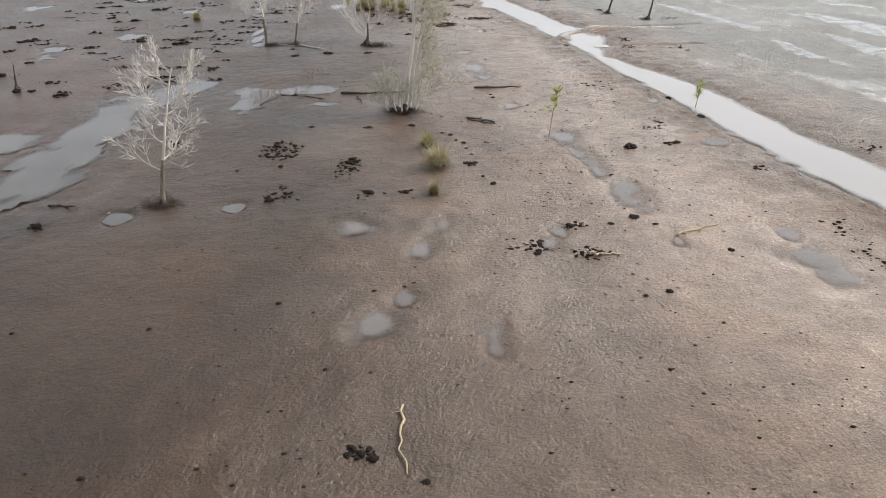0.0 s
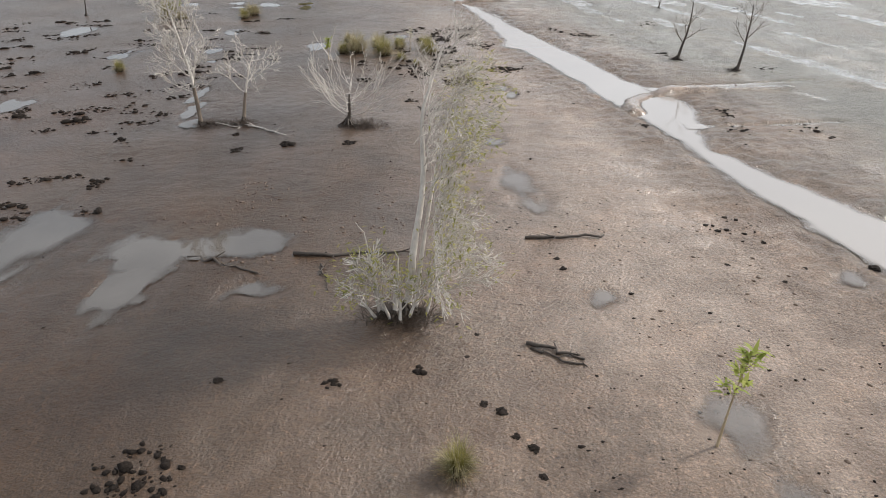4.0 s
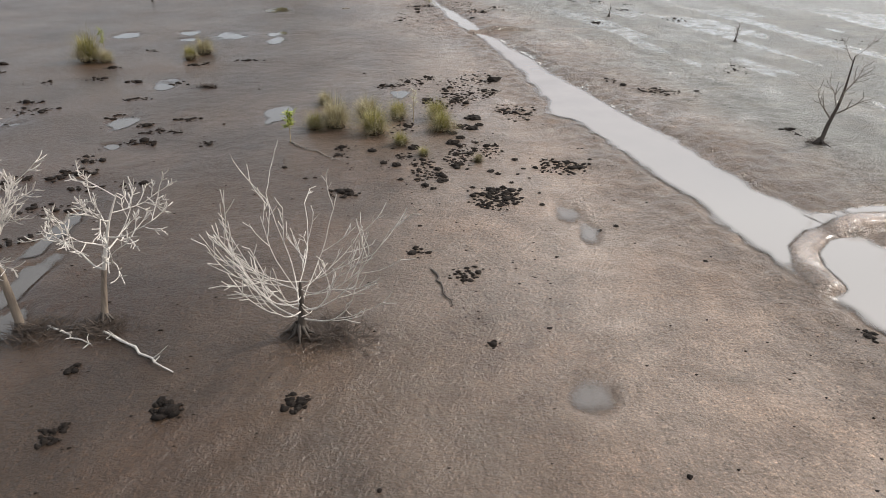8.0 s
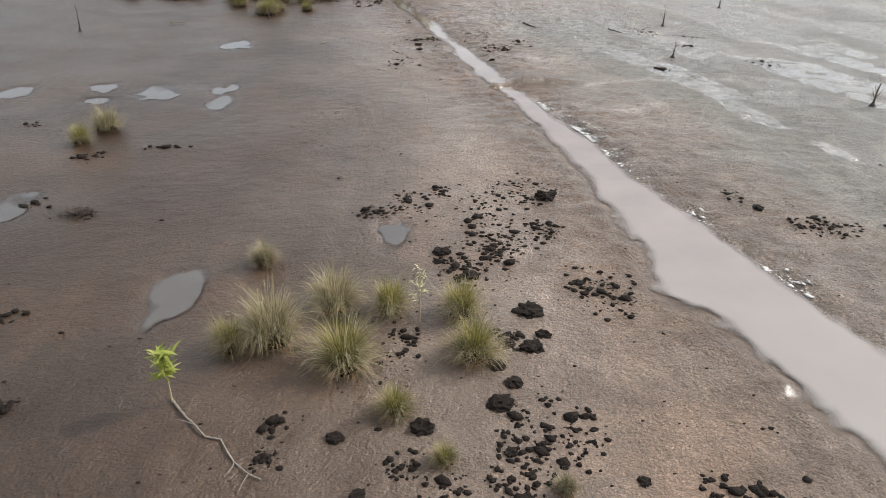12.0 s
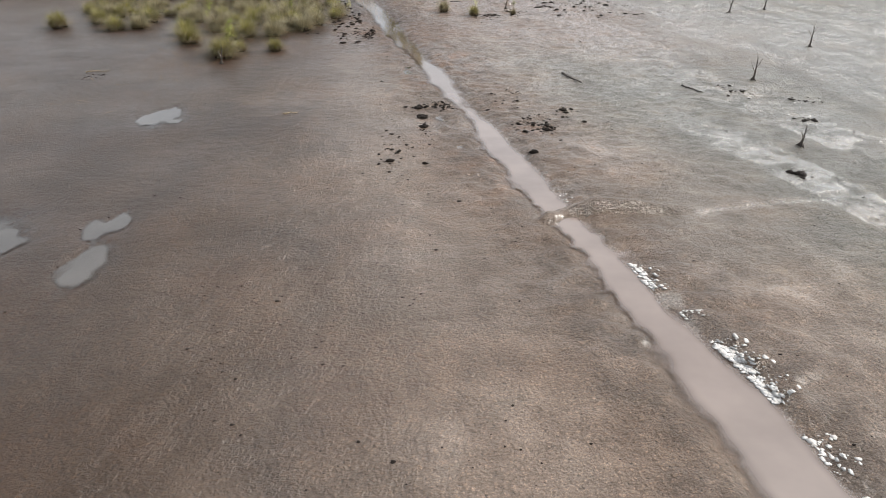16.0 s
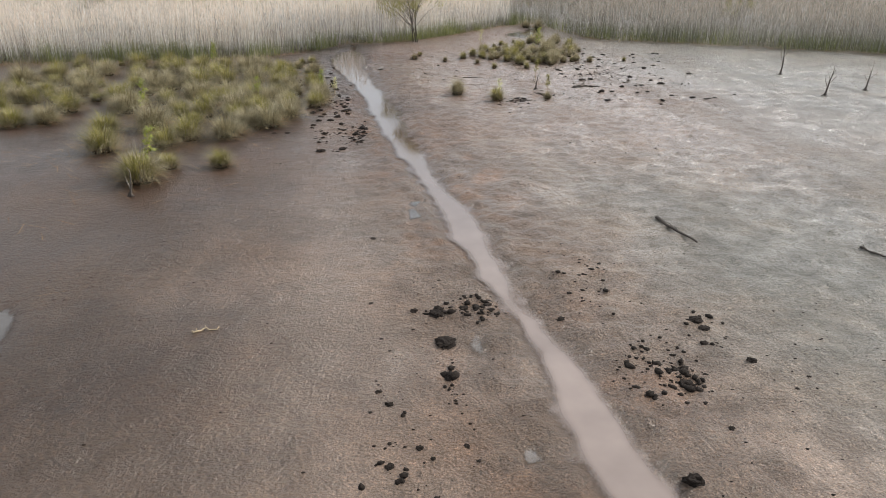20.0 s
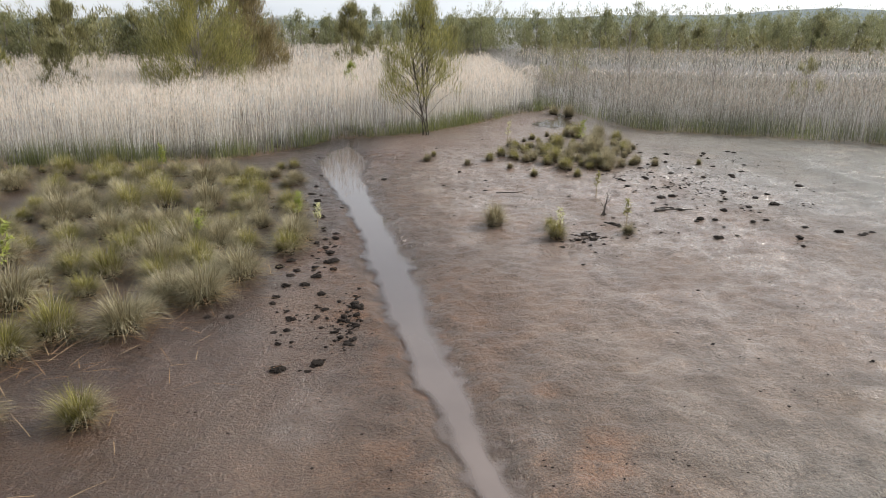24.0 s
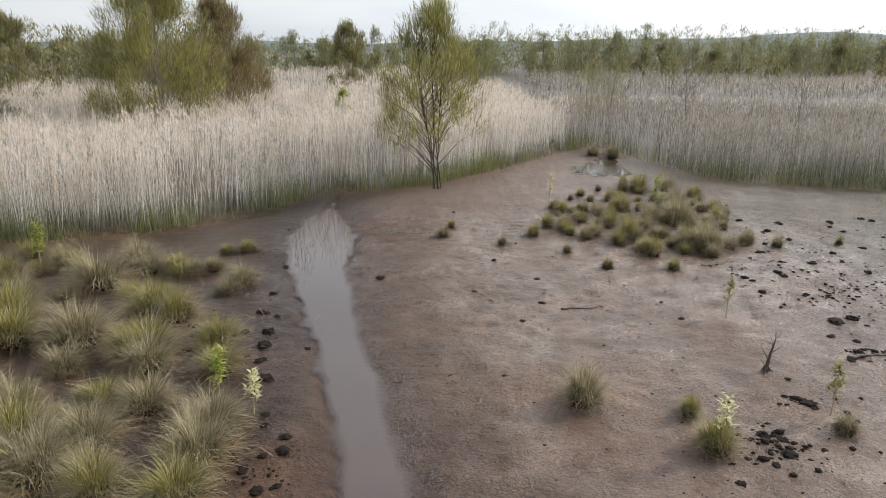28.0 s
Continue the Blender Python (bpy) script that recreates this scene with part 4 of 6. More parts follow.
CLODS_MIDDLE = [
    (-1.91, 25.57, 0.13), (-1.2, 25.69, 0.2), (-0.51, 25.99, 0.21), (-0.37, 26.28, 0.15), (-0.51, 26.54, 0.17), (-0.13, 26.84, 0.19), (0.01, 27.06, 0.15), (-0.07, 27.49, 0.26),
    (0.57, 28.1, 0.14), (-0.67, 28.25, 0.19), (-1.0, 28.89, 0.2), (5.05, 29.57, 0.11), (3.54, 30.22, 0.14), (0.55, 30.61, 0.25), (-1.31, 36.37, 0.05), (-1.39, 36.8, 0.04),
    (-1.81, 37.86, 0.04), (-0.95, 37.95, 0.06), (-1.42, 38.26, 0.04), (-1.93, 38.8, 0.05), (-1.76, 38.89, 0.05), (4.78, 39.03, 0.16), (-1.48, 39.66, 0.1), (-1.69, 40.01, 0.05),
    (0.48, 40.15, 0.14), (-2.1, 40.39, 0.08), (-1.32, 40.43, 0.04), (-1.84, 40.61, 0.07), (-1.42, 40.64, 0.06), (1.07, 40.84, 0.06), (-2.15, 41.26, 0.08), (2.0, 41.46, 0.05),
]
CLODS_MIDDLE_2 = [
    (-2.27, 41.47, 0.06), (0.9, 41.57, 0.15), (2.23, 41.68, 0.05), (1.74, 41.96, 0.1), (1.37, 42.35, 0.08), (-1.58, 42.4, 0.21), (-2.31, 42.51, 0.05), (1.49, 42.68, 0.11),
    (1.45, 42.87, 0.13), (-0.15, 42.95, 0.09), (-1.68, 43.07, 0.15), (-1.95, 43.15, 0.09), (-2.5, 43.38, 0.06), (-2.63, 45.45, 0.09), (-4.14, 51.2, 0.06), (-4.47, 51.67, 0.09),
    (-5.23, 52.22, 0.12), (-5.56, 52.22, 0.1), (-4.02, 53.06, 0.12), (-4.33, 53.47, 0.12), (-4.6, 54.15, 0.12), (-3.98, 54.2, 0.12), (-4.87, 55.02, 0.09), (-4.17, 55.14, 0.15),
    (0.83, 55.21, 0.07), (-4.29, 55.4, 0.12), (4.93, 55.48, 0.09), (0.25, 55.51, 0.1), (-4.51, 55.76, 0.12), (0.73, 55.79, 0.08), (0.97, 55.98, 0.13), (1.35, 56.03, 0.06),
]
CLODS_FAR = [
    (-4.76, 56.06, 0.08), (-4.2, 56.1, 0.13), (0.91, 56.14, 0.08), (1.03, 56.26, 0.11), (-4.21, 56.31, 0.12), (0.85, 56.36, 0.12), (-4.48, 56.57, 0.1), (3.92, 56.8, 0.07),
    (-4.53, 56.8, 0.11), (1.37, 57.02, 0.07), (1.7, 57.02, 0.16), (0.7, 57.21, 0.05), (-4.78, 57.3, 0.08), (3.54, 57.34, 0.09), (1.79, 57.66, 0.07), (-4.73, 57.69, 0.15),
    (-7.18, 58.0, 0.07), (2.87, 58.14, 0.09), (4.47, 58.19, 0.15), (3.14, 58.4, 0.11), (-4.38, 58.67, 0.08), (-0.27, 58.72, 0.05), (-4.99, 58.73, 0.14), (5.93, 58.76, 0.22),
    (3.09, 58.98, 0.11), (3.44, 59.47, 0.21), (0.62, 59.5, 0.05), (-1.3, 59.58, 0.09), (3.76, 59.6, 0.16), (1.18, 59.71, 0.1), (-5.05, 59.83, 0.1), (4.59, 59.93, 0.12),
]
CLODS_FAR_2 = [(-6.07, 60.08, 0.07), (-0.87, 60.4, 0.11), (-5.31, 60.85, 0.13), (-3.58, 61.58, 0.14), (-0.78, 61.59, 0.1), (-5.8, 61.76, 0.1), (-5.44, 62.44, 0.13)]
for rows in (CLODS_NEAR, CLODS_NEAR_2, CLODS_MIDDLE, CLODS_MIDDLE_2, CLODS_FAR, CLODS_FAR_2):
    for row in rows:
        clod(*row)
PATCHES_NEAR = [
    (-2.68, 10.87, 0.36, 0.55, 60), (-1.48, 10.1, 0.22, 0.4, 40), (-2.32, 8.95, 0.26, 0.36, 16), (-1.1, 8.98, 0.14, 0.2, 10), (1.03, 7.38, 0.38, 0.24, 22), (1.66, 7.93, 0.16, 0.17, 12),
    (1.76, 7.15, 0.24, 0.21, 18), (-0.62, 3.93, 0.15, 0.1, 14), (4.87, 9.95, 0.17, 0.2, 8), (5.08, 7.28, 0.27, 0.9, 18), (3.49, 15.34, 0.38, 0.5, 8), (0.45, 10.27, 0.15, 0.14, 16),
    (7.06, 11.01, 0.24, 0.35, 8), (-6.65, 10.83, 0.2, 0.28, 8), (-5.13, 7.9, 0.17, 0.13, 8), (4.03, 12.5, 0.42, 0.37, 6), (-0.54, 9.09, 0.09, 0.07, 10), (-4.57, 11.2, 0.16, 0.26, 18),
]
PATCHES_NEAR_2 = [
    (-1.36, 12.09, 0.08, 0.08, 6), (-0.57, 12.32, 0.06, 0.08, 6), (3.8, 12.11, 0.19, 0.11, 5), (6.49, 19.69, 0.48, 0.64, 12), (5.35, 20.65, 0.23, 0.3, 12), (3.91, 11.19, 0.17, 0.1, 6),
    (-8.92, 20.6, 0.33, 0.45, 10), (-6.88, 21.19, 0.52, 0.38, 14), (-9.13, 23.17, 0.65, 0.53, 12), (-11.79, 25.82, 0.65, 0.43, 10), (-8.54, 18.23, 0.27, 0.38, 8), (-7.91, 17.2, 0.26, 0.33, 10),
    (-6.72, 17.03, 0.24, 0.25, 10), (-5.29, 15.95, 0.18, 0.18, 8), (-6.6, 15.3, 0.14, 0.24, 6), (-6.12, 19.03, 0.1, 0.18, 10), (-3.9, 18.55, 0.13, 0.16, 18), (-3.09, 18.85, 0.16, 0.14, 26),
    (-1.99, 18.92, 0.12, 0.13, 18), (-6.01, 20.14, 0.15, 0.18, 8),
]
PATCHES_MIDDLE = [
    (4.17, 29.6, 0.4, 0.3, 44), (5.77, 26.6, 0.18, 0.3, 10), (3.51, 19.94, 0.08, 0.17, 6), (5.15, 19.62, 0.24, 0.2, 8), (7.88, 24.77, 0.35, 0.35, 8), (11.52, 35.5, 0.45, 0.6, 8),
    (-0.46, 21.17, 0.16, 0.18, 18), (-1.02, 21.74, 0.12, 0.12, 8), (0.07, 23.45, 0.28, 0.36, 90), (1.2, 24.75, 0.36, 0.32, 44), (-0.24, 19.78, 0.08, 0.06, 5), (6.65, 31.65, 0.43, 0.42, 14),
    (-4.14, 19.41, 0.09, 0.09, 8), (-6.58, 25.1, 0.26, 0.22, 12), (-5.47, 23.96, 0.21, 0.18, 6), (-0.43, 25.19, 0.2, 0.49, 30), (-0.1, 25.6, 0.36, 0.38, 36), (0.82, 27.92, 0.34, 0.51, 36),
    (0.25, 30.82, 0.39, 0.53, 36), (-0.27, 28.95, 0.28, 0.35, 34),
]
PATCHES_MIDDLE_2 = [
    (-0.39, 29.87, 0.34, 1.0, 40), (-0.78, 28.5, 0.32, 0.45, 34), (-1.49, 30.41, 0.26, 0.38, 22), (-1.94, 30.09, 0.18, 0.21, 18), (-1.02, 30.83, 0.16, 0.18, 10), (0.34, 29.44, 0.26, 0.29, 24),
    (-1.02, 24.82, 0.21, 0.36, 24), (-0.9, 24.32, 0.25, 0.39, 26), (-2.17, 23.64, 0.16, 0.13, 18), (-2.44, 25.74, 0.12, 0.13, 8), (-2.46, 25.36, 0.12, 0.15, 8), (-1.4, 26.81, 0.17, 0.51, 14),
    (3.37, 30.63, 0.19, 0.33, 10), (-1.3, 25.25, 0.17, 0.15, 10), (-4.85, 25.98, 0.12, 0.12, 12), (-6.09, 30.1, 0.22, 0.19, 14), (-8.98, 34.5, 0.2, 0.38, 6), (0.76, 41.8, 0.42, 0.5, 60),
    (7.63, 39.71, 0.41, 0.41, 8), (3.87, 29.63, 0.13, 0.25, 8),
]
PATCHES_FAR = [
    (-0.35, 26.96, 0.22, 0.16, 24), (-1.17, 43.25, 0.35, 0.32, 44), (1.51, 42.6, 0.27, 0.5, 12), (5.82, 44.46, 0.3, 0.6, 14), (7.24, 43.83, 0.26, 0.32, 12), (6.43, 42.2, 0.23, 0.19, 10),
    (4.79, 39.0, 0.15, 0.15, 10), (-2.09, 40.25, 0.36, 1.18, 16), (-10.06, 46.06, 0.29, 0.36, 9), (-1.69, 43.11, 0.13, 0.17, 14), (-1.52, 41.55, 0.1, 0.26, 10), (0.37, 43.94, 0.38, 0.69, 14),
    (-3.47, 52.05, 0.15, 1.04, 50), (-3.97, 52.06, 0.61, 0.62, 34), (-4.21, 54.54, 0.26, 1.28, 16), (-5.16, 57.43, 0.44, 1.48, 8), (0.85, 56.16, 0.42, 0.45, 36), (6.51, 58.71, 0.48, 0.35, 10),
]
PATCHES_FAR_2 = [
    (4.36, 61.6, 1.25, 3.0, 60), (4.98, 59.92, 1.17, 1.55, 30), (2.09, 56.66, 0.63, 0.66, 8), (3.31, 58.35, 0.47, 0.18, 12), (-6.06, 64.04, 0.48, 2.5, 14), (4.73, 61.35, 0.8, 1.9, 34),
    (3.65, 60.5, 0.56, 0.3, 16), (2.84, 61.69, 0.51, 0.98, 14), (1.67, 57.08, 0.2, 0.11, 8), (-4.34, 55.62, 0.27, 0.36, 8), (7.0, 63.0, 1.6, 3.0, 40), (1.5, 66.5, 3.0, 3.5, 50),
]
for rows in (PATCHES_NEAR, PATCHES_NEAR_2, PATCHES_MIDDLE, PATCHES_MIDDLE_2, PATCHES_FAR, PATCHES_FAR_2):
    for row in rows:
        clod_patch(*row)


def crumbs():
    """Small crumbs of dark peat and mud strewn all over the flat."""
    r = np.random.RandomState(12)
    k = 7000
    y = r.uniform(2.8, 64, k)
    x = r.normal(0, 3.2, k) + np.interp(y, [0, 60], [0.8, -1.5])
    left, right = bank_lines(y)
    keep = (x < left - 0.3) | (x > right + 0.3)
    keep &= r.uniform(0, 1, k) < 0.15 + 0.85 * step(0.45, 0.65, lattice(x, y, 1.6, 91))
    x, y = x[keep], y[keep]
    z = ground_height(x.copy(), y.copy())
    shape, faces = CLOD_ARRAYS[2]
    s = r.uniform(0.012, 0.034, len(x)) * np.where(r.uniform(0, 1, len(x)) < 0.06, 1.8, 1.0)
    stretch = np.stack([s * r.uniform(0.7, 1.5, len(x)), s * r.uniform(0.7, 1.5, len(x)), s], 1)
    verts = (shape[None] * stretch[:, None] + np.stack([x, y, z - 0.002], 1)[:, None]).reshape(-1, 3)
    f = (np.arange(len(x))[:, None, None] * len(shape) + faces[None]).reshape(-1, 3)
    tagged(new("mud_crumbs", mesh_np("mud_crumbs", verts, f, PEAT)), "small dark crumbs strewn over the wet mud", "crumbs", kind="stuff")


crumbs()


def mud_lumps(x, y, rx, ry, k, seed):
    """Small kicked-up lumps of the flat's own brown mud."""
    r = np.random.RandomState(seed)
    a, d = r.uniform(0, 6.28, k), np.sqrt(r.uniform(0, 1, k))
    px, py = x + rx * d * np.cos(a), y + ry * d * np.sin(a)
    pz = ground_height(px.copy(), py.copy())
    pairs = []
    for i in range(k):
        v, f = CLOD_ARRAYS[r.randint(5)]
        w = r.uniform(0.02, 0.055)
        pairs.append((v * (w * r.uniform(0.8, 1.6), w, w * 0.8) + (px[i], py[i], pz[i] - 0.003), f))
    tagged(new("mud_lumps", mesh_np("mud_lumps", *joined(*pairs), LUMP)), "kicked-up lumps of brown mud on the flat", "mud lumps", kind="stuff")


for n, row in enumerate([(-3.05, 16.6, 0.45, 0.55, 60), (-3.3, 15.7, 0.9, 0.35, 26), (-1.7, 15.5, 0.9, 0.4, 30), (-2.6, 14.5, 1.2, 0.3, 34), (-1.2, 16.2, 0.25, 1.2, 16), (1.0, 6.2, 1.6, 1.4, 46), (3.0, 9.5, 1.6, 2.2, 60), (2.6, 13.5, 1.2, 2.0, 46)]):
    mud_lumps(*row, 50 + n)


def salt_flake(y0, y1, k, seed):
    """Thin white flakes of salt crust along the water's edge."""
    r = np.random.RandomState(seed)
    pairs = []
    for _ in range(k):
        y = r.uniform(y0, y1)
        x = float(bank_lines(y)[1]) + abs(r.normal(0.02, 0.11)) - 0.02
        v, f = CLOD_ARRAYS[r.randint(5)]
        s = 0.016 + (0.055 if k > 25 else 0.035) * r.uniform() ** 2
        pairs.append((v * (s * r.uniform(0.9, 1.8), s * r.uniform(0.8, 1.8), 0.006) + (x, y, max(STREAM_LEVEL + 0.004, level(x, y))), f))
    tagged(new("salt_crust", mesh_np("salt_crust", *joined(*pairs), SALT)), "white crumbling salt crust at the stream's edge", "salt crust", kind="stuff")


for n, (y0, y1, k) in enumerate([(33.75, 34.30, 46), (33.30, 33.70, 30), (35.35, 36.0, 20), (34.7, 34.9, 5), (32.4, 32.9, 9), (31.4, 32.2, 7), (29.6, 30.2, 6), (27.8, 28.6, 10), (38.0, 38.5, 4)]):
    salt_flake(y0, y1, 5 * k, 3 + n)
r_field = random.Random(5)
for _ in range(100):
    x, y = r_field.uniform(-15, -5.6), r_field.uniform(14, 33)
    clod_patch(x, y, r_field.uniform(0.12, 0.42), r_field.uniform(0.1, 0.28), r_field.randint(5, 14), (0.03, 0.11))
for _ in range(84):
    a, d = r_field.uniform(0, 6.28), r_field.random() ** 0.5
    tuft(2.5 + 2.3 * d * math.cos(a) + 0.25 * d * math.sin(a), 66.3 + 3.6 * d * math.sin(a), r_field.uniform(0.28, 0.55))
for _ in range(48):
    y = r_field.uniform(50.5, 60.5)
    clod(float(bank_lines(y)[0]) - r_field.uniform(0.5, 1.7), y, r_field.uniform(0.07, 0.17))
for _ in range(46):
    clod(r_field.uniform(3.2, 8.5), r_field.uniform(56, 67), r_field.uniform(0.08, 0.18))
for _ in range(190):
    x, y = r_field.uniform(-15.5, -5.6), r_field.uniform(50, 63.5)
    if not (58.2 < y - 0.15 * (x + 9) < 60.0 and x > -9) and y > 52 - 0.9 * (x + 6.5) * 0.6:
        tuft(x, y, r_field.uniform(0.35, 0.72))


# ---- trees ----
def grow(r, p, d, length, radius, depth, style, limbs, tips, limb=None):
    """One branch and, from it, its own; limbs: 0 for the trunk, then one list of chains for each bough."""
    n = max(3, int(length / style["piece"]))
    d = d.normalized()
    pts, radii = [p], [radius]
    for i in range(n):
        u = i / n
        q = p + d * (length / n)
        pts.append(q)
        radii.append(max(style["least"], radius * (1 - 0.8 * (u + 1 / n))))
        if depth < style["depth"] and u >= style["first"] * (1 if depth == 0 else 0.45):
            kids = style["children"] / n * (1.0 if depth == 0 else style["bushy"])
            for _ in range(int(kids) + (r.random() < kids % 1)):
                turn = 2.4 * len(limbs) + r.uniform(-0.4, 0.4) if depth == 0 else r.uniform(0, 2 * math.pi)
                side = Matrix.Rotation(turn, 3, d) @ d.orthogonal().normalized()
                open_ = style["spread" if depth == 0 else "fork"]
                kid = d * math.cos(open_) + side * math.sin(open_) * r.uniform(0.7, 1.3)
                if kid.x < (style["leftmost"] if q.z > style["left_from"] else max(style["leftmost"], style["low_left"])):
                    kid.x = -kid.x * 0.6
                size = length * style["shrink" if depth == 0 else "again"] * (r.uniform(0.8, 1.1) if depth == 0 else r.uniform(0.6, 1.2)) * (1 - (0.55 if depth == 0 else 0.3) * u)
                mine = limb
                if depth == 0:
                    mine = []
                    limbs.append(mine)
                grow(r, q, kid, size, max(style["least"], radius * (1 - 0.75 * u) * style["thin"]), depth + 1, style, limbs, tips, mine)
        d = (d + Vector((r.gauss(0, 1), r.gauss(0, 1), r.gauss(0, 1))) * style["wander"] * (1 if depth else 0.35) + Vector((0, 0, style["lift"] if depth else 0.0)) + Vector(style["drift"] if depth else (0, 0, 0))).normalized()
        p = q
    (limbs[0] if limb is None else limb).append((pts, radii))
    tips.append((p, d, depth))


STYLE = dict(fork=0.75, leftmost=-9.0, low_left=-9.0, left_from=0.0, children=9, bushy=0.9, spread=0.85, shrink=0.5, again=0.55, thin=0.6, least=0.0045, lift=0.10, wander=0.10, first=0.3, depth=3, piece=0.10, drift=(0, 0, 0))


def tree_parts(seed, height, radius, trunk_mat, limb_mat, start=(0, 0, 1), apart=False, **style):
    """The trunk's mesh, the boughs' meshes (one, unless apart), the twigs' ends and all points of the boughs."""
    r = random.Random(seed)
    limbs, tips = [[]], []
    grow(r, Vector((0, 0, -0.05)), Vector(start), height, radius, 0, {**STYLE, **style}, limbs, tips)
    pts, radii = limbs[0][0]
    cut = max(2, int(len(pts) * style.get("bark", 1.0)))
    trunk = mesh_np("trunk", *pipes([(pts[: cut + 1], radii[: cut + 1])], 8), trunk_mat, True)
    if cut + 1 < len(pts):
        limbs.insert(1, [(pts[cut:], radii[cut:])])
    groups = limbs[1:] if apart else [[c for limb in limbs[1:] for c in limb]] if limbs[1:] else []
    boughs = [mesh_np("bough", *pipes(g, 5), limb_mat, True) for g in groups]
    spots = [(q, None, 1) for limb in limbs[1:] for pts, _ in limb for q in pts[1:]]
    return trunk, boughs, tips, spots


def root_flare(seed, radius, material, count=9, reach=3.4):
    r = random.Random(seed)
    chains = []
    for i in range(count):
        a = i * 2 * math.pi / count + r.uniform(-0.3, 0.3)
        d = Vector((math.cos(a), math.sin(a), 0))
        k = radius * reach * r.uniform(0.6, 1.4)
        chains.append(([Vector((0, 0, radius * 2.5)) + d * radius * 0.4, d * k * 0.45 + Vector((0, 0, radius * 0.7)), d * k + Vector((r.uniform(-0.3, 0.3) * k, r.uniform(-0.3, 0.3) * k, -0.02))], [radius * 0.45, radius * 0.32, radius * 0.08]))
    return mesh_np("root_flare", *pipes(chains, 5), material, True)


def leaves_on(tips, seed, per, length, width, droop, jitter):
    r = np.random.RandomState(seed)
    base = np.array([t[0][:] for t in tips])
    base = np.repeat(base, per, 0) + r.normal(0, jitter, (len(tips) * per, 3))
    k = len(base)
    return blades(base, r.uniform(0, 2 * np.pi, k), r.uniform(0.4, 1.5, k) + droop, r.uniform(0.2, 1.0, k), r.uniform(0.6, 1.3, k) * length, r.uniform(0.7, 1.2, k) * width, 2)


def dead_tree(name, label, x, y, seed, height, radius, trunk_mat=GREY_BARK, limb_mat=PALE_WOOD, roots=True, apart=True, **style):
    ob = thing(name, label, "dead tree", (x, y, level(x, y)))
    trunk, boughs, tips, _ = tree_parts(seed, height, radius, trunk_mat, limb_mat, apart=apart, **style)
    part("trunk", trunk, ob)
    for me in boughs:
        part("bough", me, ob, "bare branching bough")
    if roots:
        part("root_flare", root_flare(seed, radius, DARK_WOOD), ob, "dark spreading roots")
    return ob, tips


dead_tree("dead_tree", "bare bleached dead tree with fine branches on the mud", -3.80, 8.62, 3, 1.9, 0.034, BROWN_BARK, bark=0.36, children=22, spread=1.15, fork=0.70, first=0.22, shrink=0.40, again=0.55, lift=0.13, start=(0.03, 0.03, 1), bushy=0.55, thin=0.42, least=0.0034, piece=0.075, wander=0.09)
dead_tree("dead_tree", "tall bare white dead tree with upswept twigs", -5.01, 20.13, 5, 2.6, 0.046, BROWN_BARK, bark=0.30, children=30, spread=1.05, first=0.20, shrink=0.32, again=0.55, lift=0.14, bushy=0.36, thin=0.40, least=0.0042, piece=0.10, start=(0.06, 0, 1), wander=0.08)
dead_tree("dead_tree", "bare white dead tree with wide crooked branches", -4.20, 20.25, 8, 1.40, 0.040, BROWN_BARK, bark=0.45, children=12, spread=1.25, first=0.34, shrink=0.66, again=0.5, lift=0.12, wander=0.14, bushy=0.60, least=0.0052, thin=0.48, piece=0.085, start=(0.06, 0, 1))
dead_tree("dead_bush", "many-branched bleached dead bush with upcurved boughs", -2.14, 19.96, 11, 0.66, 0.055, DARK_WOOD, PALE_WOOD, children=24, spread=1.35, fork=0.60, first=0.15, shrink=2.5, again=0.42, lift=0.105, wander=0.06, start=(0.16, 0, 1), thin=0.20, least=0.0042, depth=3, bushy=0.16, piece=0.075)
dead_tree("dead_snag", "dark leaning dead snag with a few thin branches", 5.93, 25.82, 14, 1.6, 0.042, DARK_WOOD, GREY_BARK, children=9, spread=0.8, first=0.25, shrink=0.45, depth=2, start=(0.22, 0.05, 1), wander=0.12, least=0.004)
dead_tree("dead_snag", "dark leaning dead snag with a few thin branches", 7.03, 24.53, 16, 1.65, 0.040, DARK_WOOD, GREY_BARK, children=9, spread=0.8, first=0.25, shrink=0.45, depth=2, start=(0.2, 0.05, 1), wander=0.12, least=0.004)


def leafy(ob, tips, seed, material, per=5, length=0.10, width=0.02, droop=0.6, jitter=0.05, label=""):
    part("foliage", mesh_np("foliage", *leaves_on(tips, seed, per, length, width, droop, jitter), material), ob, label)


# The tall half-dead tree that stands by the walk.
ob, tips = dead_tree("half_dead_tree", "tall pale half-dead tree, twiggy crown hung with olive leaves", -0.74, 13.30, 21, 2.75, 0.046, PALE_WOOD, PALE_WOOD, children=27, spread=1.10, fork=0.8, first=0.42, shrink=0.36, again=0.56, lift=0.015, wander=0.13, start=(0.12, 0.08, 1), drift=(0.035, 0, 0), leftmost=-0.60, low_left=0.0, left_from=1.95, bushy=0.50, thin=0.28, least=0.0024, piece=0.06)
leafy(ob, [t for t in tips if t[0].x > 0.40 and 1.25 < t[0].z < 2.4][::4], 3, LEAF_TREE, 4, 0.055, 0.019, 0.5, 0.07, "drooping olive leaves")
leafy(ob, [t for t in tips if t[0].x > 0.80 and t[0].z > 1.2][::3], 4, LEAF_TREE, 4, 0.055, 0.021, 0.4, 0.06, "drooping olive leaves")
